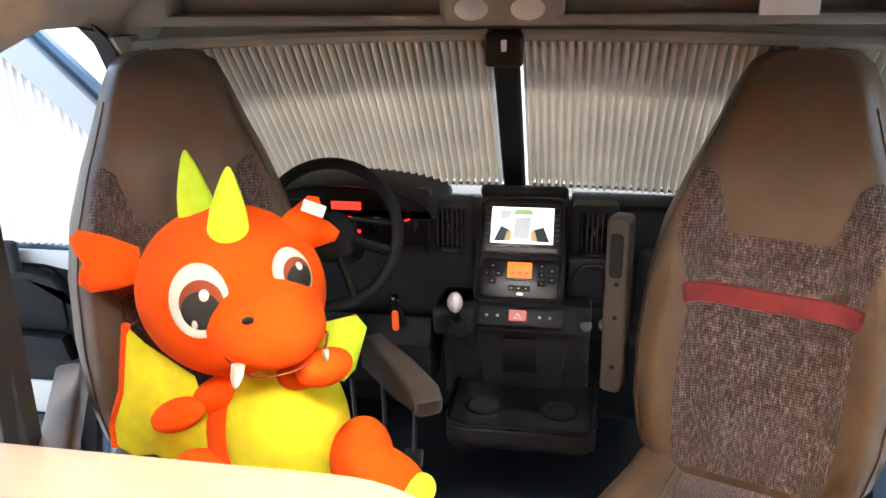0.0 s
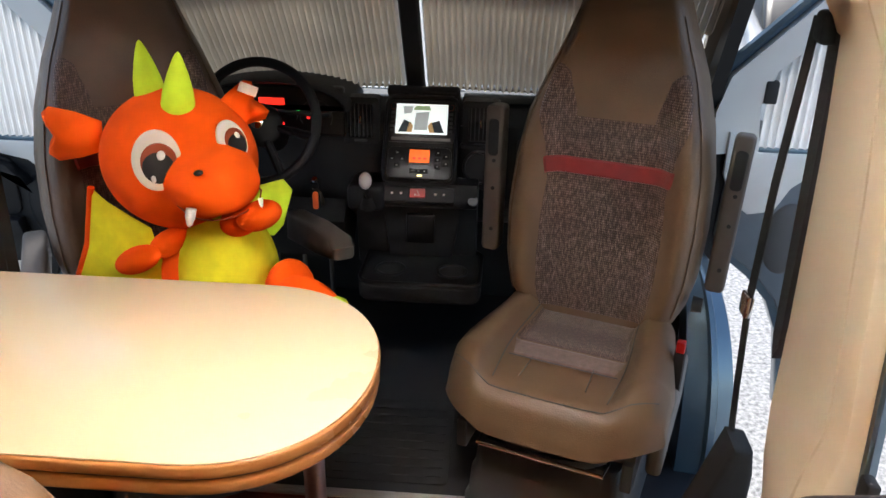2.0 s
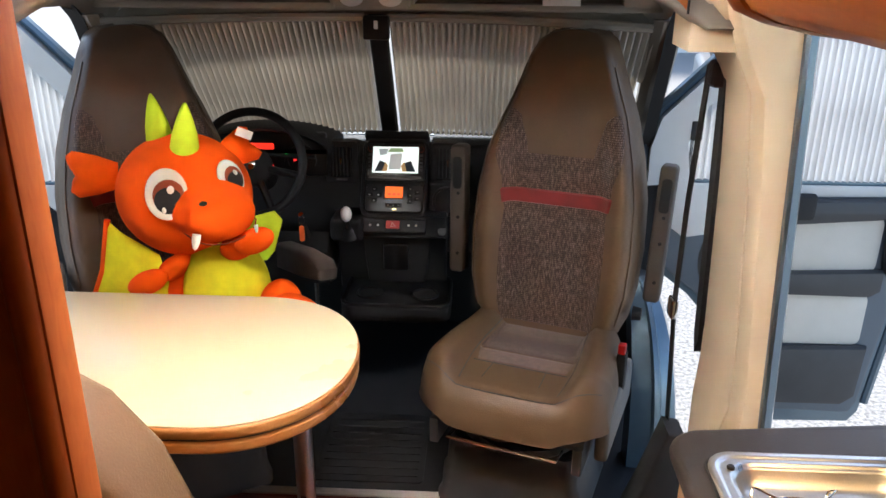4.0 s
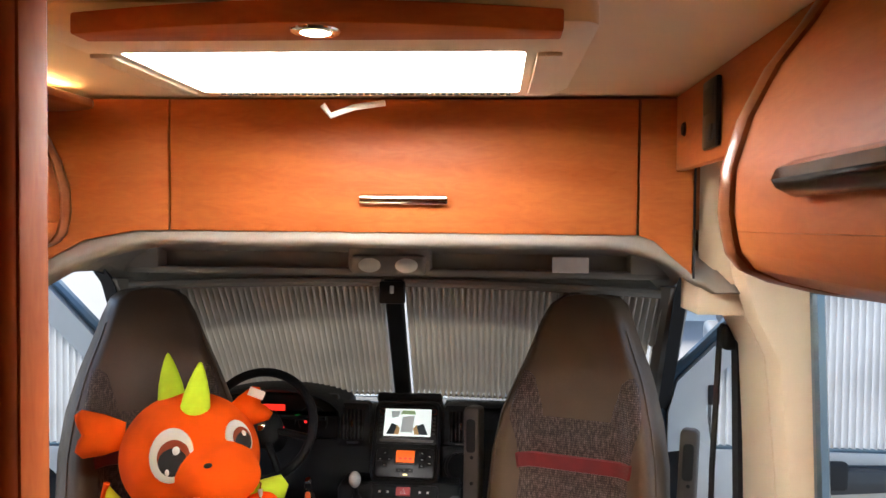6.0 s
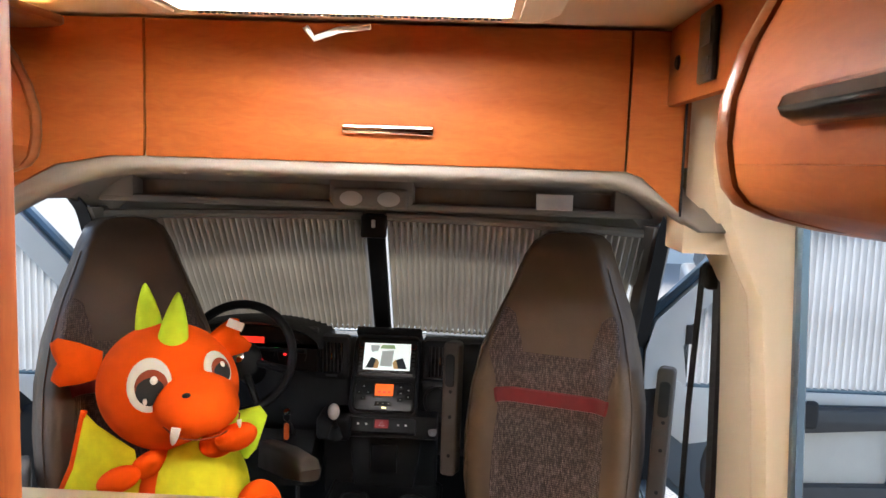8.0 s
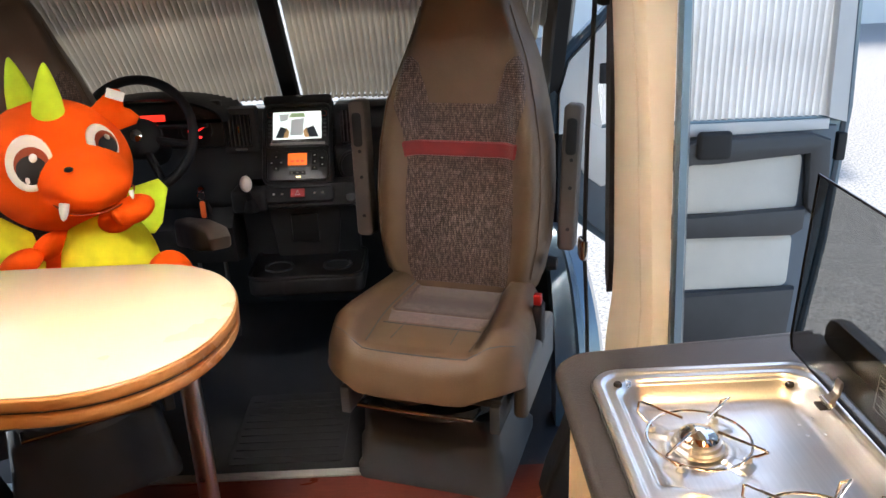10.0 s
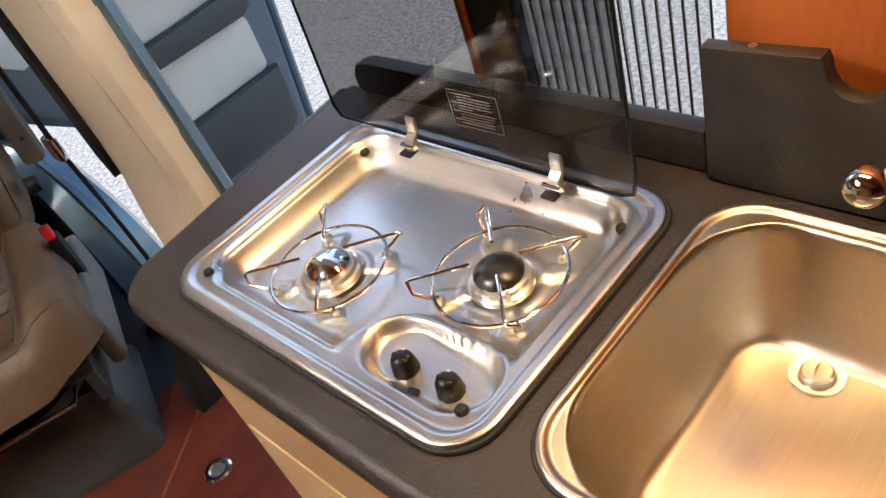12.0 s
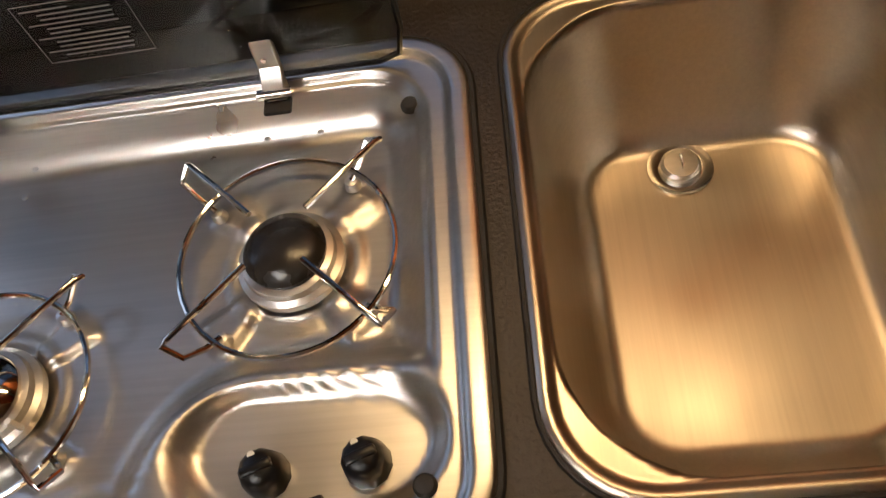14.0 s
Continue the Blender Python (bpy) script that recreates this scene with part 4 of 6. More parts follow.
# ---------------------------------------------------------------- skylight
sk = thing("skylight", (0.11, 0.635, 1.975), "white framed roof skylight with a pulled-open blind", "skylight")
o = rrect(-0.375, 0.375, -0.245, 0.262, 0.03)
f0 = rrect(-0.345, 0.345, -0.225, 0.245, 0.025)
f1 = rrect(-0.285, 0.285, -0.165, 0.165, 0.012)
q = loft([[(x, y, z) for x, y in pts] for pts, z in ((o, 0.0), (o, -0.028), (f0, -0.042), (f1, -0.048), (f1, -0.02))], False)
part("frame", q, SKY_FRAME, sk, "cream plastic frame")
for sx in (-1, 1):
    part("blind_rail", bx(min(sx * 0.30, sx * 0.335), max(sx * 0.30, sx * 0.335), -0.15, 0.17, -0.052, -0.045, 0.002), SKY_FRAME, sk, "cream blind rail")
slot = part("vent_slot", bx(-0.26, -0.2525, 0.176, 0.1825, -0.0500, -0.0455), DARK_PLASTIC, sk)
for k in range(1, 46):
    c = slot.copy()
    scene.collection.objects.link(c)
    c.location.x = k * 0.0116
part("crank", tube([(-0.09, 0.262, -0.055), (-0.075, 0.27, -0.075), (-0.03, 0.275, -0.058), (0.03, 0.272, -0.05)], 0.006, 10), WHITE_PLASTIC, sk, "white folding crank handle")
DIFF = bpy.data.materials.new("white_diffuser")
DIFF.use_nodes = True
tlu = DIFF.node_tree.nodes.new("ShaderNodeBsdfTranslucent")
tlu.inputs[0].default_value = (0.9, 0.9, 0.9, 1)
DIFF.node_tree.links.new(tlu.outputs[0], DIFF.node_tree.nodes["Material Output"].inputs[0])
q = bmesh.new()
q.faces.new([q.verts.new((x, y, -0.036)) for x, y in ((-0.285, -0.165), (0.285, -0.165), (0.285, 0.165), (-0.285, 0.165))])
part("diffuser", q, DIFF, sk, "white light-diffusing pane", False)
part("dome", prism(rrect(-0.32, 0.32, -0.21, 0.21, 0.03), "z", 0.06, 0.075, 0.006), CLEAR, sk, "clear acrylic dome")
# curved wood cornice with its spot lamp
cn = thing("skylight_cornice", (0.11, 0.35, 1.975), "curved cherry cornice before the skylight with a spot lamp", "cornice")
pts = [(-0.29, 0.045)] + [(-0.29 + 0.615 * k / 20, 0.005 - 0.05 * math.sin(math.pi * k / 20)) for k in range(21)] + [(0.325, 0.045)]
part("board", prism(pts, "z", -0.05, -0.021, 0.004), CHERRY_X, cn)
LAMP_GLOW = glow("warm_lamp_lens", (1.0, 0.80, 0.5), 22.0)
part("spot_ring", lathe([(0.02, -0.001), (0.030, 0.0), (0.032, 0.004), (0.02, 0.005)], 28, pose(0.025, -0.008, -0.052)), CHROME, cn, "chrome spot ring")
part("spot_lens", lathe([(0.0005, -0.004), (0.012, -0.003), (0.0185, -0.001), (0.0195, 0.004), (0.0005, 0.004)], 24, pose(0.025, -0.008, -0.052)), LAMP_GLOW, cn, "glowing warm spot lens")
area_lamp("spot_lamp", (0.135, 0.342, 1.912), (0.135, 0.342, 0), 0.04, 0.04, 1.0, WARM).data.spread = radians(105)

# ---------------------------------------------------------------- side lockers


def side_locker(sx, y0, y1, xface, label, dark_end):
    """A wall locker with a bowed door, its ends framed by a rounded edge."""
    t = thing("wall_locker", (0, 0, 0), label, "locker", "wall lockers")
    prof = [(1.972, 0.115), (1.93, 0.088), (1.88, 0.05), (1.82, 0.02), (1.76, 0.002), (1.71, 0.0), (1.687, 0.004)]
    low = [(1.6865, 0.004), (1.662, 0.010), (1.643, 0.026), (1.629, 0.06), (1.616, 0.12), (1.606, 0.20), (1.603, 0.30)]

    def X(d):
        return sx * (xface + d)
    wallx = sx * 1.0

    def skin(pr, ya, yb, thick):
        a = [(X(d), z) for z, d in pr]
        c = [(X(d + thick), z) for z, d in reversed(pr)]
        return prism(a + c, "y", ya, yb, 0.002)
    part("door", skin(prof, y0 + 0.004, y1 - 0.03, 0.018), CHERRY_Y, t, "bowed cherry door")
    part("bottom_rail", skin(low, y0 + 0.004, y1 - 0.03, 0.018), CHERRY_Y, t, "rounded cherry bottom rail")
    part("body", prism([(X(0.14), 1.972), (wallx, 1.972), (wallx, 1.63), (X(0.12), 1.64), (X(0.03), 1.70)], "y", y0, y1 - 0.02), CHERRY_DARK, t)
    path = [(X(d - 0.006), y1 - 0.014, z) for z, d in prof + low]
    rings = []
    for x, y, z in path:
        rings.append([(x + sx * 0.0, y - 0.018, z), (x - sx * 0.006, y - 0.010, z - 0.001), (x - sx * 0.008, y, z - 0.002), (x - sx * 0.004, y + 0.012, z), (x + sx * 0.006, y + 0.016, z + 0.003), (x + sx * 0.028, y + 0.016, z + 0.01), (x + sx * 0.028, y - 0.018, z + 0.01)])
    part("end_frame", loft(rings), CHERRY_DARK, t, "rounded cherry end frame")
    part("end_panel", prism([(X(0.12), 1.965), (wallx, 1.965), (wallx, 1.62), (X(0.12), 1.626), (X(0.03), 1.66), (X(0.02), 1.75), (X(0.03), 1.85)], "y", y1 - 0.02, y1 - 0.004), CHERRY_Z, t)
    # handle bar along y
    ya = y1 - 0.26
    prof2 = [(-0.016, 0.004), (-0.008, 0.02), (0.0, 0.024), (0.010, 0.020), (0.017, 0.006), (0.010, 0.0), (-0.010, 0.0)]
    for k in range(1 if y1 - y0 < 0.5 else 2):
        yb = ya - k * 0.55
        rings = [[(X(-0.008 - d * g), yb - 0.334 + 0.36 * s_, 1.735 + h * g) for h, d in prof2] for s_, g in ((0, 0.5), (0.015, 0.9), (0.05, 1), (0.95, 1), (0.985, 0.9), (1, 0.5))]
        if y1 - y0 > 0.5:
            h = part("handle", loft(rings), HANDLE_DARK, t, "dark chrome bar handle")
        else:
            h = part("handle", loft([[(x, y1 - 0.09 - (y - yb) * 0.3, z) for x, y, z in r] for r in rings]), HANDLE_DARK, t, "dark chrome bar handle")
    return t


side_locker(1, -1.3, 0.36, 0.632, "cherry kitchen wall locker with a bowed door", True)
side_locker(-1, 0.30, 1.12, 0.615, "cherry wall locker above the dinette", True)
# cornice boards that hide warm light strips
for sx, y0, y1, xx in ((-1, 0.2, 1.10, 0.50), (1, -1.3, 0.24, 0.56)):
    t = thing("light_cornice", (0, 0, 0), "cherry cornice board hiding a warm light strip", "cornice", "light cornices")
    pts = [(sx * (xx + 0.02), y0), (sx * (xx + 0.16), y0), (sx * (xx + 0.16), y1)] + [(sx * (xx + 0.16 - 0.15 * math.sin(a)), y1 - 0.07 + 0.07 * math.cos(a)) for a in [math.pi / 2 * k / 6 for k in range(1, 7)]]
    part("board", prism(pts, "z", 1.935, 1.953, 0.004), CHERRY_DARK, t)
    part("light_strip", bx(min(sx * (xx + 0.04), sx * (xx + 0.055)), max(sx * (xx + 0.04), sx * (xx + 0.055)), y0 + 0.02, y1 - 0.1, 1.9545, 1.960), glow("warm_strip", (1.0, 0.62, 0.22), 14.0 if sx < 0 else 5.0), t, "glowing warm light strip")
area_lamp("kitchen_lamp", (1.05, -0.04, 1.585), (1.05, -0.04, 0), 0.05, 0.5, 2.7, WARM)
kl = thing("kitchen_lamp_fitting", (1.05, -0.04, 1.5985), "slim warm lamp under the kitchen locker", "lamp")
part("case", bx(-0.04, 0.04, -0.27, 0.27, -0.006, 0.002, 0.002), WHITE_PLASTIC, kl)

# ---------------------------------------------------------------- kitchen block
kb = thing("kitchen_cabinet", (0, 0, 0), "pale maple kitchen cabinet under the worktop", "cabinet")
part("body", bx(0.745, 1.14, -0.95, 0.565, 0.0, 0.74, 0.004), PALE_WOOD, kb)
part("end_panel", bx(0.73, 1.14, 0.567, 0.582, 0.0, 0.862, 0.003), PALE_WOOD, kb)
for y0, y1, z0, z1 in ((0.06, 0.566, 0.1, 0.62), (0.06, 0.566, 0.635, 0.855), (-0.48, 0.045, 0.1, 0.855)):
    part("front", bx(0.727, 0.744, y0, y1, z0, z1, 0.003), PALE_WOOD, kb, "pale maple front")
part("plinth", bx(0.75, 0.76, -0.95, 0.58, 0.0, 0.09), DARK_PLASTIC, kb)

ct = thing("worktop", (0, 0, 0), "dark slate-brown worktop with rounded corners", "worktop")
outer = [(1.16, -0.95), (1.16, 0.64)] + [(0.77 + 0.055 * math.cos(a), 0.555 + 0.055 * math.sin(a)) for a in [math.pi / 2 + math.pi / 2 * k / 8 for k in range(9)]] + [(0.715, -0.95)]
b = bmesh.new()
edges = []
for loop in (outer, rrect(0.751, 1.098, 0.064, 0.538, 0.05, 8), rrect(0.775, 1.124, -0.258, 0.033, 0.06, 8)):
    vs_ = [b.verts.new((x, y, 0.9)) for x, y in loop]
    edges += [b.edges.new((p, vs_[(k + 1) % len(vs_)])) for k, p in enumerate(vs_)]
bmesh.ops.triangle_fill(b, edges=edges, use_beauty=True)
ext = bmesh.ops.extrude_face_region(b, geom=b.faces[:])
bmesh.ops.translate(b, vec=(0, 0, -0.036), verts=[v for v in ext["geom"] if isinstance(v, bmesh.types.BMVert)])
part("slab", b, COUNTER, ct, smooth=False)
part("edge_strip", tube([(0.7165, -0.95, 0.8835), (0.7165, 0.555, 0.8835)] + [(0.77 + 0.0535 * math.cos(a), 0.555 + 0.0535 * math.sin(a), 0.8835) for a in [math.pi - math.pi / 2 * k / 8 for k in range(1, 9)]] + [(1.15, 0.6485, 0.8835)], 0.0165, 12), COUNTER, ct, "dark rounded edge band")
up = thing("worktop_upstand", (0, 0, 0), "black-brown upstand strip along the worktop's back", "upstand")
part("strip", prism([(-0.95, 0.9005), (0.062, 0.9005), (0.062, 0.957), (-0.95, 0.957)], "x", 1.162, 1.176, 0.003), UPSTAND, up)
part("hob_strip", prism([(0.063, 0.9005), (0.60, 0.9005), (0.612, 0.908), (0.612, 0.928), (0.60, 0.946), (0.58, 0.952), (0.063, 0.952)], "x", 1.150, 1.176, 0.004), UPSTAND, up)
part("back_panel", bx(1.161, 1.175, -0.95, 0.60, 0.0, 0.899, 0.003), UPSTAND, up)


def sd_rrect(x, y, x0, x1, y0, y1, r):
    """Distance inside a rounded rectangle (positive within)."""
    dx, dy = abs(x - (x0 + x1) / 2) - (x1 - x0) / 2 + r, abs(y - (y0 + y1) / 2) - (y1 - y0) / 2 + r
    return r - math.hypot(max(dx, 0), max(dy, 0)) - min(max(dx, dy), 0)


def pressed(x0, x1, y0, y1, r, zfun, ns=72, nt=14):
    """Sheet metal pressed to the heights that zfun gives, with a rolled rim."""
    out = []
    base = rrect(x0, x1, y0, y1, r, 9)
    for k, p in enumerate(base):
        nx = base[(k + 1) % len(base)]
        d = math.hypot(nx[0] - p[0], nx[1] - p[1])
        m = max(1, int(d / 0.009))
        for j in range(m):
            out.append((p[0] + (nx[0] - p[0]) * j / m, p[1] + (nx[1] - p[1]) * j / m))
    cx, cy = (x0 + x1) / 2, (y0 + y1) / 2
    rings = [[(x, y, 0.9) for x, y in out]]
    for j in range(ns):
        s_ = 1 - j / ns
        s_ = s_ if j else 0.998
        rings.append([(cx + (x - cx) * s_, cy + (y - cy) * s_, zfun(cx + (x - cx) * s_, cy + (y - cy) * s_)) for x, y in out])
    q = loft(rings, False)
    q.verts.ensure_lookup_table()
    q.faces.new(q.verts[-len(out):])
    return q


def hob_z(x, y):
    rim = 0.9065
    lip = sd_rrect(x, y, 0.747, 1.102, 0.060, 0.542, 0.05)
    z = rim + 0.0015 * smooth01(lip / 0.004) - 0.004 * smooth01((lip - 0.012) / 0.006)
    pan = sd_rrect(x, y, 0.778, 1.080, 0.088, 0.517, 0.05)
    plat = sd_rrect(x, y, 0.68, 0.856, -0.05, 0.262, 0.07)
    k = min(pan, -plat)
    z -= 0.006 * smooth01(k / 0.006) + 0.029 * (1 - (1 - min(1, max(0, k - 0.008) / 0.030)) ** 2.2)
    well = sd_rrect(x, y, 0.778, 0.860, 0.084, 0.244, 0.045)
    z -= 0.016 * smooth01((well + 0.002) / 0.014)
    for bxx, byy in ((0.870, 0.380), (0.948, 0.187)):
        d = math.hypot(x - bxx, y - byy)
        z += 0.002 * (1 - smooth01((d - 0.045) / 0.006)) - 0.0015 * (1 - smooth01((d - 0.037) / 0.004))
        # four pressed ribs that carry the pan support's feet
        spoke = abs(math.sin(2 * math.atan2(y - byy, x - bxx + 1e-9)))
        z += 0.0045 * smooth01((spoke - 0.86) / 0.10) * (1 - smooth01((d - 0.066) / 0.014)) * smooth01((d - 0.03) / 0.012)
    return z


hob = thing("gas_hob", (0, 0, 0), "two-burner brushed stainless gas hob sunk into the worktop", "hob")
part("tray", pressed(0.747, 1.102, 0.060, 0.542, 0.05, hob_z, 110), STEEL, hob, "brushed steel tray", angle=180)
part("gasket", tube([(x, y, 0.902) for x, y in rrect(0.7455, 1.1035, 0.0585, 0.5435, 0.051, 8)], 0.0028, 6, None, True), RUBBER, hob, "black rubber gasket")
BURNER_CAP = mat("black_burner_enamel", (0.02, 0.018, 0.017), 0.25, 0.0, 0.2, 30, 0.1, 200)
for bxx, byy, cap, rr in ((0.870, 0.380, STEEL, 0.070), (0.948, 0.187, BURNER_CAP, 0.072)):
    z0 = 0.8725
    bu = part("burner", lathe([(0.001, 0.0), (0.036, 0.0), (0.036, 0.006), (0.032, 0.008), (0.031, 0.013), (0.026, 0.015), (0.001, 0.015)], 36, pose(bxx, byy, z0)), STEEL, hob, "ring burner")
    part("burner_cap", lathe([(0.0005, 0.0285), (0.008, 0.0280), (0.017, 0.0262), (0.0245, 0.0225), (0.0275, 0.0185), (0.0270, 0.0145), (0.0005, 0.0145)], 36, pose(bxx, byy, z0)), CHROME if cap is STEEL else cap, bu, "bright steel burner cap" if cap is STEEL else "dark enamelled burner cap")
    part("spark_pin", tube([(bxx - 0.02, byy - 0.027, z0 + 0.006), (bxx - 0.02, byy - 0.027, z0 + 0.02)], 0.0022, 8), WHITE_PLASTIC, bu)
    gr = part("pan_support", tube([(bxx + rr * math.cos(2 * math.pi * k / 48), byy + rr * math.sin(2 * math.pi * k / 48), z0 + 0.014) for k in range(48)], 0.0021, 8, None, True), CHROME, hob, "bright wire ring")
    for j in range(4):
        a = radians(45 + 90 * j)
        c, s_ = math.cos(a), math.sin(a)
        c2, s2 = math.cos(a + 0.13), math.sin(a + 0.13)
        P = [(bxx + 0.026 * c, byy + 0.026 * s_, z0 + 0.036), (bxx + 0.055 * c, byy + 0.055 * s_, z0 + 0.036), (bxx + 0.089 * c, byy + 0.089 * s_, z0 + 0.036), (bxx + 0.0935 * c, byy + 0.0935 * s_, z0 + 0.034), (bxx + 0.0925 * c2 * 0.985 + 0.001, byy + 0.0925 * s2 * 0.985, z0 + 0.026), (bxx + 0.078 * c2, byy + 0.078 * s2, z0 + 0.015), (bxx + 0.067 * c2, byy + 0.067 * s2, z0 + 0.010)]
        part("support_wire", tube(P, 0.0021, 8), CHROME, gr)
        part("foot", lathe([(0.001, 0.008), (0.0045, 0.007), (0.006, 0.0), (0.001, 0.0)], 12, pose(bxx + 0.067 * c2, byy + 0.067 * s2, z0 + 0.003)), ALU, gr, "pale metal foot")
for kx, ky in ((0.806, 0.189), (0.808, 0.132)):
    kn = part("control_knob", lathe([(0.001, 0.0205), (0.007, 0.020), (0.0105, 0.0175), (0.0125, 0.012), (0.0135, 0.004), (0.014, 0.0), (0.001, 0.0)], 11, pose(kx, ky, 0.888)), DASH_GLOSS, hob, "black control knob")
    part("knob_grip", bx(-0.003, 0.003, -0.009, 0.009, 0.016, 0.0215, 0.0015, 2, None, pose(kx, ky, 0.888, 0, 0, 20)), DASH_GLOSS, kn)
    part("knob_dot", lathe([(0.0005, 0.0003), (0.0022, 0.0002), (0.0022, 0.0), (0.0005, 0.0)], 10, pose(kx + 0.007, ky + 0.003, 0.9077)), PAPER, kn, "white mark")
part("igniter", bx(-0.008, 0.008, -0.006, 0.006, 0.0, 0.006, 0.002, 2, None, pose(0.784, 0.160, 0.888, 0, 0, 15)), DASH_GLOSS, hob, "black igniter switch")
for dx, dy in ((0.785, 0.498), (1.048, 0.5), (1.048, 0.102), (0.790, 0.098)):
    part("rubber_stud", lathe([(0.0005, 0.006), (0.005, 0.0055), (0.0065, 0.003), (0.0065, 0.0), (0.0005, 0.0)], 18, pose(dx, dy, hob_z(dx, dy) - 0.0005)), RUBBER, hob, "black rubber stud")
# glass lid, raised
lid = thing("hob_glass_lid", (1.080, 0.0, 0.908), "raised smoked glass hob lid with a finger hole", "hob lid")
LEAN = pose(0, 0, 0, 0, 1.5, 0)
outl = [(0.105, 0.006), (0.10, 0.03)] + [(0.10, 0.22), (0.106, 0.245), (0.125, 0.268), (0.15, 0.28)] + [(0.575, 0.29), (0.58, 0.02), (0.57, 0.004), (0.12, 0.0)]
q = prism(outl, "x", -0.0025, 0.0025, 0.001, 1, None, LEAN)
g = part("pane", q, SMOKED, lid, "smoked safety glass")
g.visible_shadow = False
part("edge_line", tube([LEAN @ Vector((0, y, z)) for y, z in outl], 0.0022, 6, None, True), DASH_GLOSS, lid, "dark polished glass edge")
ring = [LEAN @ Vector((-0.0005, 0.352 + 0.0125 * math.cos(2 * math.pi * k / 24), 0.245 + 0.0125 * math.sin(2 * math.pi * k / 24))) for k in range(24)]
part("finger_hole", tube(ring, 0.0028, 8, None, True), DASH, lid, "black finger hole rim")
part("finger_hole_disc", prism([(0.352 + 0.010 * math.cos(2 * math.pi * k / 20), 0.245 + 0.010 * math.sin(2 * math.pi * k / 20)) for k in range(20)], "x", -0.004, -0.003, 0, 1, None, LEAN), CLEAR, lid)
# printed safety label: a frame and rows of small print
lb = part("print_label", tube([LEAN @ Vector((-0.0035, y, z)) for y, z in ((0.336, 0.092), (0.262, 0.092), (0.262, 0.044), (0.336, 0.044))], 0.0004, 4, None, True), GREY_PLASTIC, lid, "white printed safety label")
random.seed(5)
for r_ in range(11):
    y = 0.332
    z = 0.0875 - r_ * 0.0038
    w = 0.063 if r_ not in (0, 5) else 0.036
    part("print_line", bx(-0.0038, -0.0032, y - w + random.random() * 0.006, y - (0.010 if r_ % 3 else 0.0), z - 0.0004, z + 0.0004, 0, 1, None, LEAN), GREY_PLASTIC, lb)
for hy in (0.414, 0.192):
    hg = part("hinge", prism([(0.0, 0.0), (0.0, 0.012), (0.004, 0.02), (0.004, 0.037), (0.001, 0.041), (-0.001, 0.037), (-0.001, 0.02), (-0.010, 0.010), (-0.012, 0.0)], "y", hy - 0.008, hy + 0.008, 0.001, 1, None, pose(-0.012, 0, 0, 0, 7, 0)), STEEL, lid, "steel lid hinge")
    part("hinge_pin", tube([(-0.022, hy - 0.012, 0.006), (-0.022, hy + 0.012, 0.006)], 0.004, 10), CHROME, hg)
    part("hinge_slot", bx(-0.034, -0.016, hy - 0.010, hy + 0.010, -0.003, 0.0015, 0.002), RUBBER, hg, "black slot")
    for dx_, dy_ in ((-0.026, 0.02), (-0.026, -0.02), (-0.048, 0.012), (-0.048, -0.014)):
        part("plate_screw", lathe([(0.0005, 0.0012), (0.0022, 0.0009), (0.0026, 0.0), (0.0005, 0.0)], 10, pose(dx_, hy + dy_, hob_z(1.080 + dx_, hy + dy_) - 0.908)), ALU, hg)
    part("hinge_screw", lathe([(0.0005, 0.001), (0.002, 0.0008), (0.002, 0.0), (0.0005, 0.0)], 10, pose(-0.0140, hy, 0.031, 0, -83, 0)), CHROME, hg)

# sink
SX0, SX1, SY0, SY1 = 0.771, 1.128, -0.262, 0.037


def sink_z(x, y):
    lip = sd_rrect(x, y, SX0, SX1, SY0, SY1, 0.06)
    z = 0.902 + 0.002 * smooth01(lip / 0.004) - 0.004 * smooth01((lip - 0.006) / 0.006)
    bowl = sd_rrect(x, y, SX0 + 0.013, SX1 - 0.018, SY0 + 0.02, SY1 - 0.013, 0.082)
    z -= 0.126 * (1 - (1 - min(1, max(0, bowl) / 0.050)) ** 2.4)
    d = math.hypot(x - 1.05, y + 0.092)
    z -= 0.004 * (1 - smooth01((d - 0.012) / 0.012))
    return z


snk = thing("kitchen_sink", (0, 0, 0), "satin stainless steel sink bowl with a plug in its drain", "sink")
part("bowl", pressed(SX0, SX1, SY0, SY1, 0.06, sink_z, 110), STEEL_SINK, snk, angle=180)
part("gasket", tube([(x, y, 0.9005) for x, y in rrect(SX0 - 0.001, SX1 + 0.001, SY0 - 0.001, SY1 + 0.001, 0.061, 8)], 0.0022, 6, None, True), RUBBER, snk)
part("drain_ring", lathe([(0.014, 0.001), (0.018, 0.0025), (0.0255, 0.002), (0.026, 0.0), (0.014, 0.0)], 32, pose(1.05, -0.092, 0.7742)), CHROME, snk, "chrome drain ring")
pl = part("plug", lathe([(0.0005, 0.008), (0.013, 0.0075), (0.0155, 0.005), (0.0155, 0.0), (0.0005, 0.0)], 28, pose(1.05, -0.092, 0.7755)), STEEL, snk, "grey metal plug")
part("plug_ring", tube([(1.05 + 0.006 * math.cos(2 * math.pi * k / 16), -0.092, 0.7845 + 0.004 * math.sin(2 * math.pi * k / 16)) for k in range(16)], 0.0008, 6, None, True), CHROME, pl)
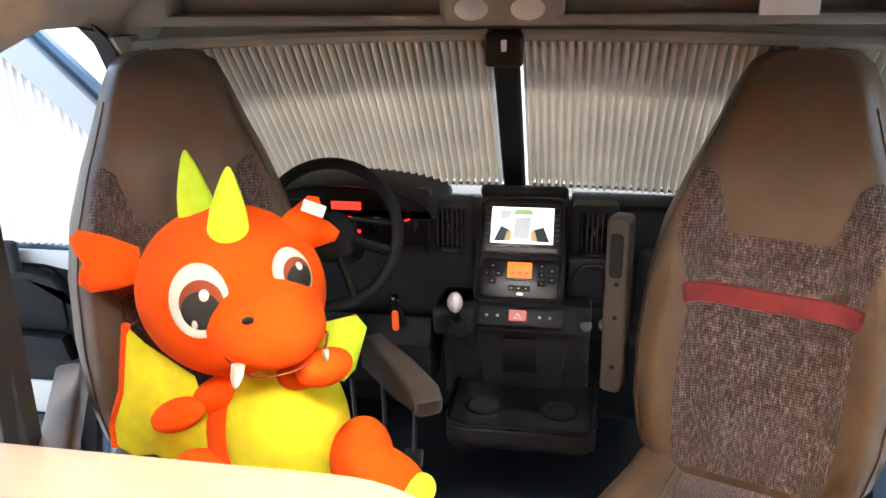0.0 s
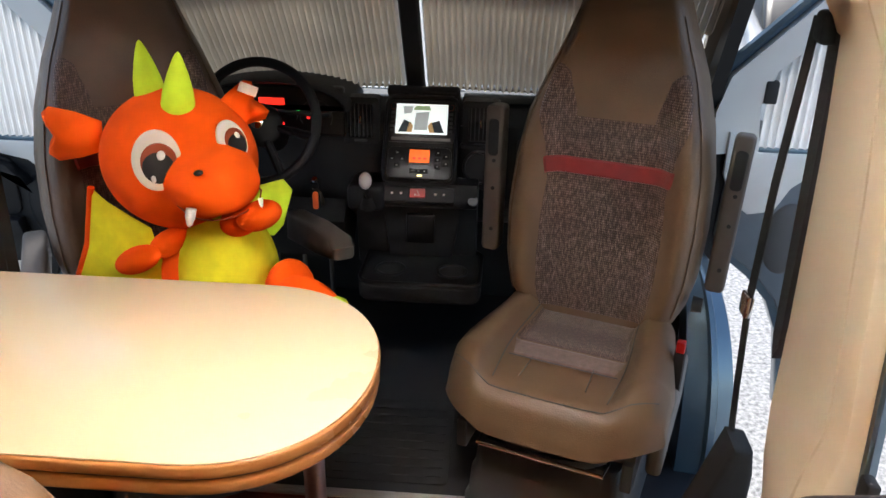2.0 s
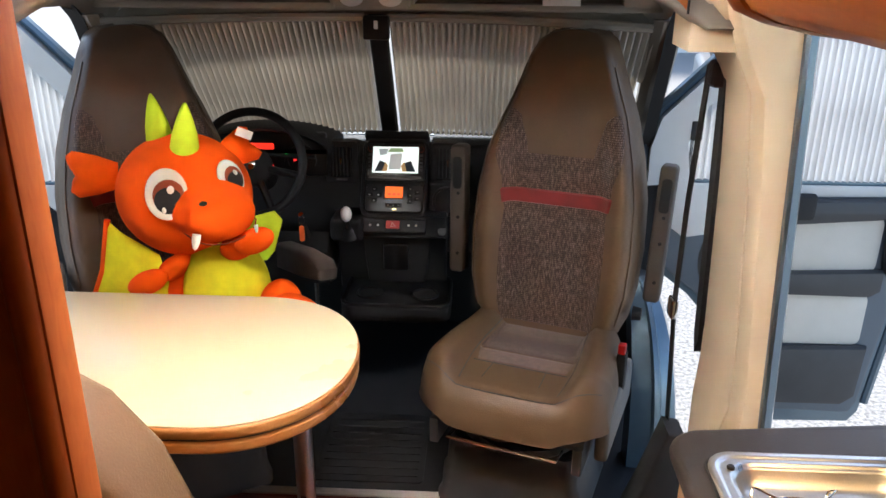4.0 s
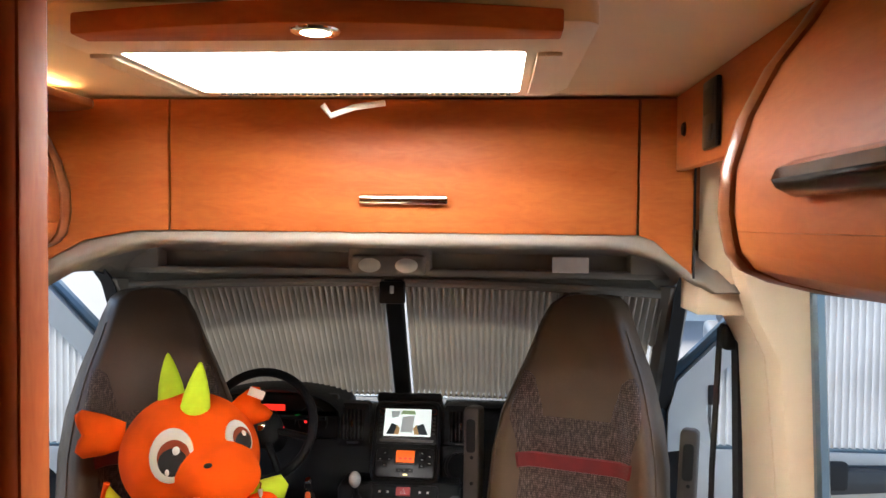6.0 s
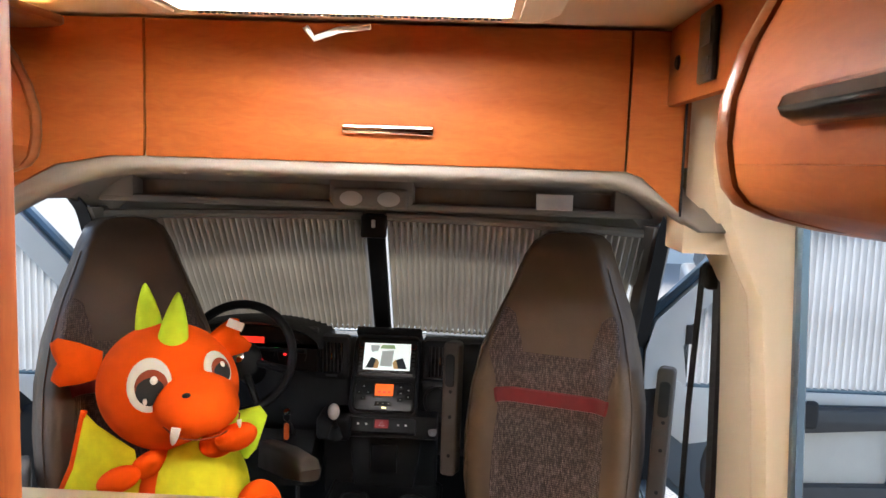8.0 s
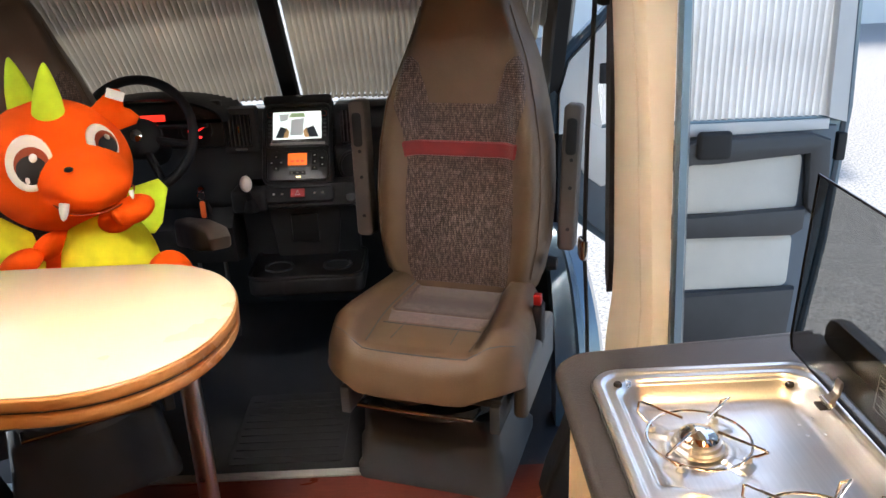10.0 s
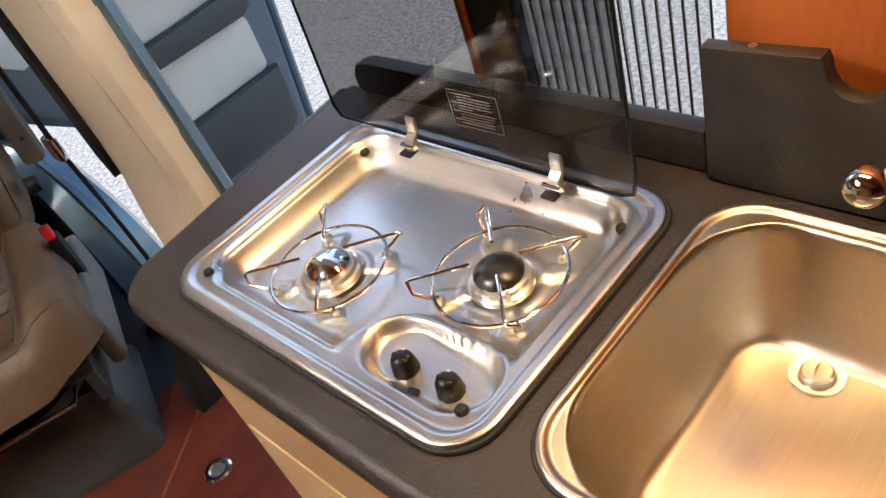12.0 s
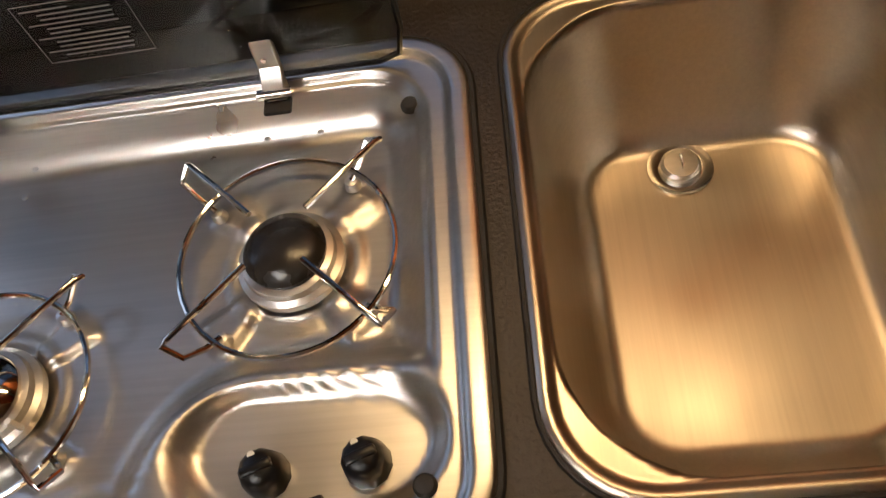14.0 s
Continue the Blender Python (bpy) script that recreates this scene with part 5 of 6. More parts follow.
# standing lid of the sink
sl = thing("sink_lid", (1.148, 0.0, 0.9005), "dark slate-brown sink lid stood on edge by the wall", "sink lid")
pts = [(0.058, 0.004), (0.060, 0.148), (-0.048, 0.152), (-0.052, 0.143)] + [(-0.078 + 0.027 * math.cos(a), 0.146 + 0.03 * math.sin(a)) for a in [-math.pi * k / 8 for k in range(1, 8)]] + [(-0.105, 0.15), (-0.11, 0.155), (-0.275, 0.158), (-0.285, 0.03), (-0.25, 0.003), (0.04, 0.0)]
part("slab", prism(pts, "x", -0.008, 0.012, 0.003, 2, None, pose(0, 0, 0, 0, 3, 0)), COUNTER, sl)
part("peg", lathe([(0.0005, 0.002), (0.004, 0.0018), (0.005, 0.0), (0.0005, 0.0)], 14, pose(0.012, 0.015, 0.148)), ALU, sl, "small metal peg")
# tap
tp = thing("kitchen_tap", (1.142, -0.205, 0.9005), "chrome folding kitchen tap beside the sink", "tap")
part("base", lathe([(0.001, 0.02), (0.016, 0.018), (0.0175, 0.006), (0.018, 0.0), (0.001, 0.0)], 28), CHROME, tp)
part("column", tube([(0, 0, 0.015), (0, 0, 0.08)], 0.011, 18), CHROME, tp)
part("spout", tube([(0.005, -0.02, 0.084), (-0.03, 0.035, 0.088), (-0.055, 0.08, 0.09)], 0.0135, 18), WHITE_PLASTIC, tp, "grey spout sleeve")
part("spout_end", ball((-0.063, 0.093, 0.0905), (0.0175, 0.0175, 0.0175)), CHROME, tp, "round chrome spout end")

# pleated fly screen with its leading profile
fs = thing("fly_screen", (1.2, 0, 0), "black pleated fly screen half drawn across the door", "fly screen")
part("leading_profile", prism(rrect(-0.012, 0.012, 0.315, 0.388, 0.008), "z", 0.0, 1.70), DARK_PLASTIC, fs, "dark leading profile")
part("wood_edge", bx(-0.014, 0.014, 0.389, 0.402, 0.0, 1.70, 0.003), CHERRY_Z, fs, "cherry edge strip")
MESH = glass("black_gauze", (0.70, 0.70, 0.70), -0.2)
SCREEN_X = [(0.008 if k % 2 else -0.008, 0.315 - 0.0072 * k) for k in range(35)]
q = bmesh.new()
last = None
for x, y in SCREEN_X:
    col = [q.verts.new((x, y, z)) for z in (0.0, 1.7)]
    if last:
        q.faces.new((last[0], last[1], col[1], col[0]))
    last = col
gz = part("gauze", q, MESH, fs, "black gauze", False)
gz.visible_shadow = False
for k, (x, y) in enumerate(SCREEN_X):
    if k % 2 == 0:
        part("pleat_cord", tube([(x, y, 0.0), (x, y, 1.7)], 0.0013, 5), RUBBER, fs)

# step hatch in the floor and its lift ring
sh = thing("floor_hatch", (0, 0, 0), "red wood floor hatch with a bright edge and lift ring", "floor hatch")
part("hatch_edge", tube([(0.50, 1.13, 0.001), (0.60, 1.235, 0.001), (0.82, 1.385, 0.001), (1.0, 1.44, 0.001)], 0.004, 8), CHERRY_DARK, sh)
part("hatch_board", prism([(0.50, 1.12), (0.60, 1.228), (0.82, 1.378), (1.0, 1.435), (1.14, 1.435), (1.14, 0.62), (0.72, 0.62), (0.5, 0.9)], "z", 0.0, 0.004), FLOOR_WOOD, sh)
lr = thing("lift_ring", (0.72, 1.162, 0.004), "round chrome lift ring set in the floor hatch", "lift ring")
part("ring", lathe([(0.018, 0.001), (0.022, 0.005), (0.031, 0.005), (0.036, 0.0), (0.018, 0.0)], 28), CHROME, lr)
part("dish", lathe([(0.0005, 0.0012), (0.0185, 0.001), (0.0185, 0.0), (0.0005, 0.0)], 24), ALU, lr)

# ---------------------------------------------------------------- dashboard
ds = thing("dashboard", (0, 0, 0), "black moulded dashboard across the cab", "dashboard")
prof = [(2.86, 0.84), (2.70, 0.90), (2.62, 0.97), (2.5, 0.985), (2.42, 0.99), (2.34, 0.965), (2.30, 0.93), (2.29, 0.80), (2.27, 0.72), (2.29, 0.66), (2.36, 0.58), (2.45, 0.52), (2.6, 0.46), (2.86, 0.45)]
part("body", prism(prof, "x", -0.97, 0.97, 0.01), DASH, ds)
part("top_shelf", prism([(2.60, 0.988), (2.5, 1.0), (2.40, 1.004), (2.38, 0.992), (2.60, 0.97)], "x", 0.17, 0.95, 0.004), DASH, ds)
part("cowl", loft([[(-0.46 + (x) * k, y, 0.99 + (z - 0.0) * k2) for x, z in [(0.27 * math.cos(a), 0.10 * math.sin(a)) for a in [math.pi * j / 16 for j in range(17)]]] for y, k, k2 in ((2.3, 0.90, 0.75), (2.215, 0.92, 0.80), (2.20, 0.96, 0.90), (2.215, 0.99, 0.97), (2.3, 1.0, 1.0), (2.48, 1.0, 0.7))], False), DASH, ds, "hood over the instruments")
part("glovebox_lid", bx(0.36, 0.93, 2.255, 2.30, 0.66, 0.90, 0.02, 3), DASH, ds)
part("lower_knee_panel", prism([(2.27, 0.66), (2.20, 0.60), (2.22, 0.46), (2.36, 0.42), (2.45, 0.52)], "x", -0.90, -0.22, 0.01), DASH, ds)
# instruments
GAUGE = glow("red_display", (1.0, 0.03, 0.015), 0.45)
REDLED = glow("red_tell_tale", (1.0, 0.02, 0.02), 0.7)
GREENLED = glow("green_tell_tale", (0.05, 1.0, 0.15), 0.3)
ORANGE = glow("orange_display", (1.0, 0.16, 0.02), 0.28)
ic = thing("instrument_cluster", (-0.46, 2.265, 0.985), "instrument cluster with a lit red display", "instruments")
part("face", bx(-0.24, 0.24, 0.0, 0.03, -0.10, 0.07, 0.01), DASH_GLOSS, ic)
part("display", bx(-0.048, 0.040, -0.006, 0.0, -0.018, 0.028, 0.003), GAUGE, ic, "lit red display")
for x, r_ in ((-0.15, 0.06), (0.145, 0.055), (0.05, 0.03)):
    part("gauge_ring", tube([(x + r_ * math.cos(radians(a)), -0.004, -0.03 + r_ * math.sin(radians(a))) for a in range(-30, 215, 12)], 0.0016, 6), DARK_PLASTIC, ic)
part("needle", bx(-0.002, 0.002, -0.006, -0.003, 0.0, 0.045, 0, 1, None, pose(0.14, 0, -0.04, 0, 60, 0)), REDLED, ic, "lit red needle")
for x, z, m in ((0.135, -0.055, REDLED), (0.155, -0.058, REDLED), (0.118, -0.035, REDLED), (0.085, -0.012, GREENLED), (0.03, -0.06, REDLED)):
    part("tell_tale", bx(x - 0.005, x + 0.005, -0.006, -0.002, z - 0.004, z + 0.004, 0.001), m, ic)
# steering wheel
sw = new("steering_wheel")
tagged(sw, "black four-spoke steering wheel before the instruments", "steering wheel")
sw.matrix_basis = pose(-0.455, 2.06, 0.985, -24, 0, 0)
part("rim", tube([(0.188 * math.cos(2 * math.pi * k / 56), 0, 0.188 * math.sin(2 * math.pi * k / 56)) for k in range(56)], 0.016, 12, None, True), DASH, sw)
part("hub", ball((0, 0.03, -0.005), (0.075, 0.035, 0.07)), DASH, sw, "airbag hub")
for a in (-12, 192, -62, 242):
    c, s_ = math.cos(radians(a)), math.sin(radians(a))
    part("spoke", tube([(0.05 * c, 0.025, 0.05 * s_), (0.12 * c, 0.015, 0.12 * s_), (0.182 * c, 0.0, 0.182 * s_)], 0.014, 8), DASH, sw)
part("column", tube([(0, 0.03, 0), (0, 0.2, -0.02)], 0.05, 16), DASH, sw)
part("emblem", lathe([(0.0005, 0.002), (0.018, 0.0015), (0.02, 0.0), (0.0005, 0.0)], 24, pose(0, -0.005, 0, 90, 0, 0)), CHROME, sw, "round chrome emblem disc")
st = thing("column_stalk", (-0.455, 2.2, 0.985), "black control stalk on the steering column", "stalk")
part("lever", tube([(0.03, 0, 0.0), (0.16, -0.05, 0.005), (0.215, -0.06, 0.01)], 0.008, 8), DASH, st)

# centre stack, its face leaning back
cs = new("centre_stack")
tagged(cs, "centre stack with a lit navigation screen and climate controls", "console")
cs.matrix_basis = pose(0.036, 2.275, 0.884, -34, 0, 0)
part("housing", prism(rrect(-0.124, 0.124, -0.158, 0.165, 0.02), "y", 0.0, 0.16, 0.012, 3), DASH, cs, "black housing")
part("top_hood", bx(-0.125, 0.125, -0.012, 0.10, 0.155, 0.19, 0.012, 3), DASH, cs)
ring_ = rrect(-0.120, 0.120, -0.150, 0.150, 0.03, 8)
part("surround", tube([(x, -0.004, z) for x, z in ring_], 0.007, 8, None, True), DASH_GLOSS, cs, "gloss black frame round the controls")
rd = part("radio", prism(rrect(-0.112, 0.112, -0.012, 0.135, 0.008), "y", -0.008, 0.002, 0.003), DASH_GLOSS, cs, "gloss black radio")
SCREEN = glow("pale_screen", (0.80, 0.88, 0.86), 0.36)
SC_DARK = glow("dark_screen_shape", (0.03, 0.04, 0.05), 0.1)
SC_GREEN = glow("green_screen_shape", (0.30, 0.42, 0.22), 0.2)
SC_GREY = glow("grey_screen_shape", (0.42, 0.46, 0.46), 0.2)
SC_BROWN = glow("brown_screen_shape", (0.45, 0.28, 0.12), 0.2)
sc = part("screen", bx(-0.088, 0.088, -0.0105, -0.007, 0.016, 0.122, 0.002), SCREEN, rd, "lit screen with a camera picture")
for pts, m in (([(-0.078, 0.022), (-0.05, 0.022), (-0.035, 0.055), (-0.06, 0.065)], SC_DARK), ([(0.078, 0.022), (0.045, 0.022), (0.03, 0.055), (0.06, 0.065)], SC_DARK), ([(-0.05, 0.022), (-0.032, 0.022), (-0.028, 0.045), (-0.04, 0.06)], SC_BROWN), ([(0.045, 0.022), (0.028, 0.022), (0.022, 0.045), (0.034, 0.06)], SC_BROWN), ([(-0.025, 0.03), (0.02, 0.03), (0.025, 0.095), (-0.02, 0.09)], SC_GREY), ([(-0.03, 0.10), (0.03, 0.10), (0.025, 0.115), (-0.02, 0.115)], SC_GREEN), ([(-0.06, 0.085), (-0.035, 0.09), (-0.03, 0.112), (-0.065, 0.112)], SC_GREY)):
    part("screen_shape", prism(pts, "y", -0.0115, -0.0104), m, rd)
part("silver_bar", bx(-0.100, 0.100, -0.010, -0.007, -0.006, 0.004, 0.002), GREY_PLASTIC, rd, "silver lower bar")
for s_ in (-1, 1):
    part("radio_knob", lathe([(0.001, 0.008), (0.009, 0.007), (0.010, 0.0), (0.001, 0.0)], 20, pose(s_ * 0.097, -0.007, 0.112, 90, 0, 0)), DASH, rd, "round radio knob")
    part("knob_glow", tube([(s_ * 0.097 + 0.0105 * math.cos(2 * math.pi * k / 20), -0.009, 0.112 + 0.0105 * math.sin(2 * math.pi * k / 20)) for k in range(20)], 0.0008, 5, None, True), BROWN_FELT, rd)
    for j in range(5):
        part("radio_button", bx(s_ * 0.097 - 0.008, s_ * 0.097 + 0.008, -0.0105, -0.007, 0.024 + j * 0.015, 0.033 + j * 0.015, 0.001), DARK_PLASTIC, rd)
cl = part("climate_panel", prism(rrect(-0.108, 0.108, -0.140, -0.028, 0.02), "y", -0.008, 0.002, 0.004), DASH_GLOSS, cs, "gloss black climate panel")
part("climate_display", bx(-0.034, 0.034, -0.011, -0.007, -0.083, -0.038, 0.002), ORANGE, cl, "lit orange display")
for j in range(3):
    part("display_digit", bx(-0.022 + j * 0.018, -0.012 + j * 0.018, -0.0116, -0.0108, -0.072, -0.066, 0), REDLED, cl)
part("display_lip", bx(-0.036, 0.036, -0.011, -0.007, -0.090, -0.086, 0.002), GREY_PLASTIC, cl, "bright lip")
for j, (x, z) in enumerate(((-0.075, -0.05), (-0.092, -0.072), (-0.058, -0.072), (-0.075, -0.094), (0.062, -0.048), (0.062, -0.072), (0.062, -0.096), (0.09, -0.06), (0.09, -0.085), (-0.02, -0.112), (0.0, -0.112), (0.02, -0.112))):
    bt = part("climate_button", bx(x - 0.011, x + 0.011, -0.011, -0.007, z - 0.008, z + 0.008, 0.002), DASH, cl)
    part("button_mark", bx(x - 0.003, x + 0.003, -0.0118, -0.0108, z - 0.0015, z + 0.0015), PAPER, cl)
part("status_light", bx(-0.004, 0.012, -0.0125, -0.011, -0.131, -0.125, 0.001), glow("amber_status", (1.0, 0.8, 0.35), 0.9), cl, "small amber light")
# switch bar with the hazard button, shelf and gear lever
lc = thing("lower_console", (0.038, 2.16, 0.73), "black lower console with hazard switch, shelf and cup holders", "console")
part("switch_bar", prism(rrect(-0.115, 0.125, -0.028, 0.026, 0.012), "y", -0.006, 0.05, 0.005, 2, None, pose(0, 0, 0, -34, 0, 0)), DASH, lc)
part("hazard_switch", prism(rrect(-0.026, 0.026, -0.014, 0.018, 0.004), "y", -0.011, -0.005, 0.002, 1, None, pose(0, 0, 0, -34, 0, 0)), RED_BUTTON, lc, "red hazard switch")
tri = [(0, 0.010), (-0.009, -0.005), (0.009, -0.005)]
part("hazard_mark", tube([pose(0, 0, 0, -34, 0, 0) @ Vector((x, -0.0115, z)) for x, z in tri], 0.0007, 4, None, True), PAPER, lc)
for x in (-0.085, -0.055, 0.06, 0.088):
    part("switch_mark", bx(x - 0.004, x + 0.004, -0.0075, -0.0058, -0.003, 0.004, 0, 1, None, pose(0, 0, 0, -34, 0, 0)), PAPER, lc)
part("upper_body", prism([(0.02, 0.03), (0.14, 0.03), (0.14, -0.30), (0.09, -0.30), (0.06, -0.07), (0.0, -0.045)], "x", -0.22, 0.20, 0.008), DASH, lc)
part("gear_base", bx(-0.235, -0.11, -0.03, 0.12, -0.06, 0.03, 0.02, 3), DASH, lc)
part("column", prism([(-0.13, -0.05), (0.15, -0.05), (0.11, -0.30), (-0.10, -0.30)], "y", 0.06, 0.16, 0.012), DASH, lc)
part("phone_slot", bx(-0.045, 0.055, 0.045, 0.062, -0.20, -0.09, 0.01), DASH_GLOSS, lc)
# cup tray
tr = part("cup_tray", prism(rrect(-0.185, 0.225, -0.165, 0.12, 0.05), "z", -0.325, -0.255, 0.014, 3), DASH, lc, "tray with two cup wells")
for x in (-0.085, 0.125):
    part("cup_rim", tube([(x + 0.048 * math.cos(2 * math.pi * k / 32), -0.055 + 0.048 * math.sin(2 * math.pi * k / 32), -0.253) for k in range(32)], 0.005, 8, None, True), DASH_GLOSS, tr, "cup well rim")
    part("cup_well", lathe([(0.0005, 0.0), (0.044, 0.0), (0.044, 0.0012), (0.0005, 0.0012)], 28, pose(x, -0.055, -0.2545)), RUBBER, tr)
part("tray_lip", tube([(x, y, -0.254) for x, y in rrect(-0.18, 0.22, -0.16, 0.115, 0.048)], 0.007, 8, None, True), DASH_GLOSS, tr)
part("cigar_socket", lathe([(0.010, 0.006), (0.016, 0.005), (0.018, 0.0), (0.010, 0.0)], 20, pose(0.185, 0.01, -0.02, 60, 0, 0)), DARK_PLASTIC, lc)
part("socket_cap", lathe([(0.0005, 0.006), (0.014, 0.005), (0.018, 0.0), (0.0005, 0.0)], 20, pose(0.235, 0.02, -0.02, 60, 0, 0)), DARK_PLASTIC, lc)
gl_ = thing("gear_lever", (-0.125, 2.10, 0.70), "gear lever with a pale knob on the dashboard", "gear lever")
part("shaft", tube([(0, 0.06, -0.02), (0, 0.0, 0.075)], 0.009, 10), DASH, gl_)
part("gaiter", lathe([(0.001, 0.0), (0.034, 0.0), (0.022, 0.02), (0.012, 0.04), (0.001, 0.04)], 18, pose(0, 0.045, -0.005, 30, 0, 0)), DASH, gl_, "black gaiter")
part("knob", ball((0, -0.008, 0.095), (0.021, 0.022, 0.029)), WHITE_PLASTIC, gl_, "pale gear knob")
# round cup niche right of the stack
nc = thing("dash_cup_niche", (0.235, 2.255, 0.80), "round recessed cup niche in the dashboard", "cup niche")
part("rim", tube([(0.05 * math.cos(2 * math.pi * k / 28), 0, 0.055 * math.sin(2 * math.pi * k / 28)) for k in range(28)], 0.006, 8, None, True), DASH_GLOSS, nc)
part("panel", bx(-0.07, 0.07, 0.0, 0.06, -0.085, 0.075, 0.015, 3), DASH, nc)


def air_vent(x, z):
    v = thing("air_vent", (x, 2.285, z), "tall black air vent with upright slats", "air vent", "dashboard vents")
    q = bmesh.new()
    o_ = rrect(-0.062, 0.062, -0.085, 0.075, 0.012)
    i_ = rrect(-0.042, 0.042, -0.062, 0.055, 0.006)
    part("frame", loft([[(a, y, c) for a, c in p] for p, y in ((o_, 0.05), (o_, -0.005), (i_, -0.012), (i_, 0.03))], False), DASH, v)
    part("backing", bx(-0.045, 0.045, 0.03, 0.035, -0.065, 0.058), RUBBER, v)
    for k in range(6):
        part("slat", bx(-0.035 + k * 0.014 - 0.0015, -0.035 + k * 0.014 + 0.0015, -0.006, 0.028, -0.062, 0.055), DARK_PLASTIC, v)
    part("tab", bx(-0.003, 0.003, -0.016, -0.004, -0.012, 0.014, 0.001), CHROME, v, "bright tab")
    part("thumbwheel", bx(-0.022, 0.022, -0.012, -0.004, -0.076, -0.066, 0.002), DARK_PLASTIC, v)
    return v


air_vent(-0.168, 0.945)
air_vent(0.238, 0.945)
# ignition key with its orange tag
ky = thing("ignition_key", (-0.32, 2.225, 0.745), "ignition key with an orange tag hanging from the dash", "key")
part("barrel", lathe([(0.001, 0.012), (0.012, 0.011), (0.014, 0.0), (0.001, 0.0)], 18, pose(0, 0, 0, 90, 0, 0)), CHROME, ky)
part("ring", tube([(0.013 * math.cos(2 * math.pi * k / 20), -0.014, -0.02 + 0.015 * math.sin(2 * math.pi * k / 20)) for k in range(20)], 0.0012, 6, None, True), CHROME, ky)
part("tag", prism(rrect(-0.010, 0.010, -0.105, -0.04, 0.009), "y", -0.018, -0.014, 0.001), ORANGE_TAG, ky, "orange plastic tag")
part("spare_key", prism([(0.012, -0.035), (0.022, -0.04), (0.034, -0.075), (0.030, -0.092), (0.022, -0.088)], "y", -0.016, -0.013), CHROME, ky, "loose flat key")
# pedals
for x in (-0.50, -0.40, -0.30):
    pd = thing("pedal", (x, 2.30, 0.14), "black rubber foot pedal in the driver footwell", "pedal", "foot pedals")
    part("pad", prism(rrect(-0.032, 0.032, -0.03, 0.03, 0.008), "y", -0.012, 0.0, 0.003, 2, None, pose(0, 0, 0, -30, 0, 0)), RUBBER, pd)
    part("arm", tube([(0, 0.0, 0.0), (0, 0.03, 0.12), (0, 0.02, 0.31)], 0.008, 8), DARK_PLASTIC, pd)
fm = thing("footwell_mat", (-0.02, 1.85, -0.006), "black ribbed rubber mat between the cab seats", "mat")
part("mat", prism(rrect(-0.17, 0.21, -0.25, 0.17, 0.02), "z", 0.0, 0.006, 0.002), MAT_CAB, fm)
for k in range(9):
    part("rib", bx(-0.15, 0.19, -0.22 + k * 0.042, -0.214 + k * 0.042, 0.005, 0.009, 0.001), MAT_CAB, fm)

# ---------------------------------------------------------------- plush toy dragon: one mesh
HC, HR, FACE = Vector((-0.545, 1.665, 0.992)), Vector((0.208, 0.18, 0.190)), 42


def head_pose(az, el, out=0.0):
    """A frame on the head: its z axis points out of the surface, x to the right."""
    a, e = radians(az), radians(el)
    d = Vector((math.sin(a) * math.cos(e), -math.cos(a) * math.cos(e), math.sin(e)))
    p = Vector((HC.x + d.x * HR.x, HC.y + d.y * HR.y, HC.z + d.z * HR.z))
    nrm = Vector((d.x / HR.x, d.y / HR.y, d.z / HR.z)).normalized()
    xx = Vector((0, 0, 1)).cross(nrm).normalized()
    yy = nrm.cross(xx)
    m = Matrix((xx, yy, nrm)).transposed().to_4x4()
    return Matrix.Translation(p + nrm * out) @ m


def pillow(bm, outline, m, thick, idx):
    """A stuffed flat shape: thick in the middle, closed at its seam."""
    n = len(outline)
    cx, cy = sum(p[0] for p in outline) / n, sum(p[1] for p in outline) / n
    for sgn in (1, -1):
        rings = []
        for s_ in (1.0, 0.85, 0.6, 0.3, 0.02):
            rings.append([m @ Vector((cx + (x - cx) * s_, cy + (y - cy) * s_, sgn * thick * math.sqrt(max(0, 1 - s_ ** 2)))) for x, y in outline])
        loft(rings, False, True, bm, idx)


dr = bmesh.new()
OR, YE, LI, WH, BK, BR = 0, 1, 2, 3, 4, 5
MC, MR = Vector((-0.392, 1.512, 0.982)), Vector((0.122, 0.100, 0.086))
mz = Matrix.Rotation(radians(FACE), 4, "Z")


def head_radius(d):
    """How far the head, with its muzzle blended in, reaches along d."""
    r0 = 1 / math.sqrt((d.x / HR.x) ** 2 + (d.y / HR.y) ** 2 + (d.z / HR.z) ** 2)
    e, o_ = mz.inverted() @ d, mz.inverted() @ (HC - MC)
    e, o_ = Vector((e.x / MR.x, e.y / MR.y, e.z / MR.z)), Vector((o_.x / MR.x, o_.y / MR.y, o_.z / MR.z))
    a, b_, c = e.dot(e), e.dot(o_), o_.dot(o_) - 1
    disc = b_ * b_ - a * c
    r1 = (-b_ + math.sqrt(disc)) / a if disc > 0 else 0.0
    k = 0.035
    h = min(1, max(0, 0.5 + 0.5 * (r1 - r0) / k))
    return r0 * (1 - h) + r1 * h + k * h * (1 - h)


q = bmesh.new()
bmesh.ops.create_uvsphere(q, u_segments=96, v_segments=64, radius=1.0)
for v in q.verts:
    d = v.co.normalized()
    v.co = HC + d * head_radius(d)
for k in range(14):
    bmesh.ops.smooth_vert(q, verts=q.verts, factor=0.5, use_axis_x=True, use_axis_y=True, use_axis_z=True)
join(dr, q, None, OR)
for nd in ((0.135, -0.225, 0.045),):
    d = Vector(nd).normalized()
    ball(HC + d * (head_radius(d) - 0.003), (0.012, 0.008, 0.007), mz, dr, BK, 12, 8)
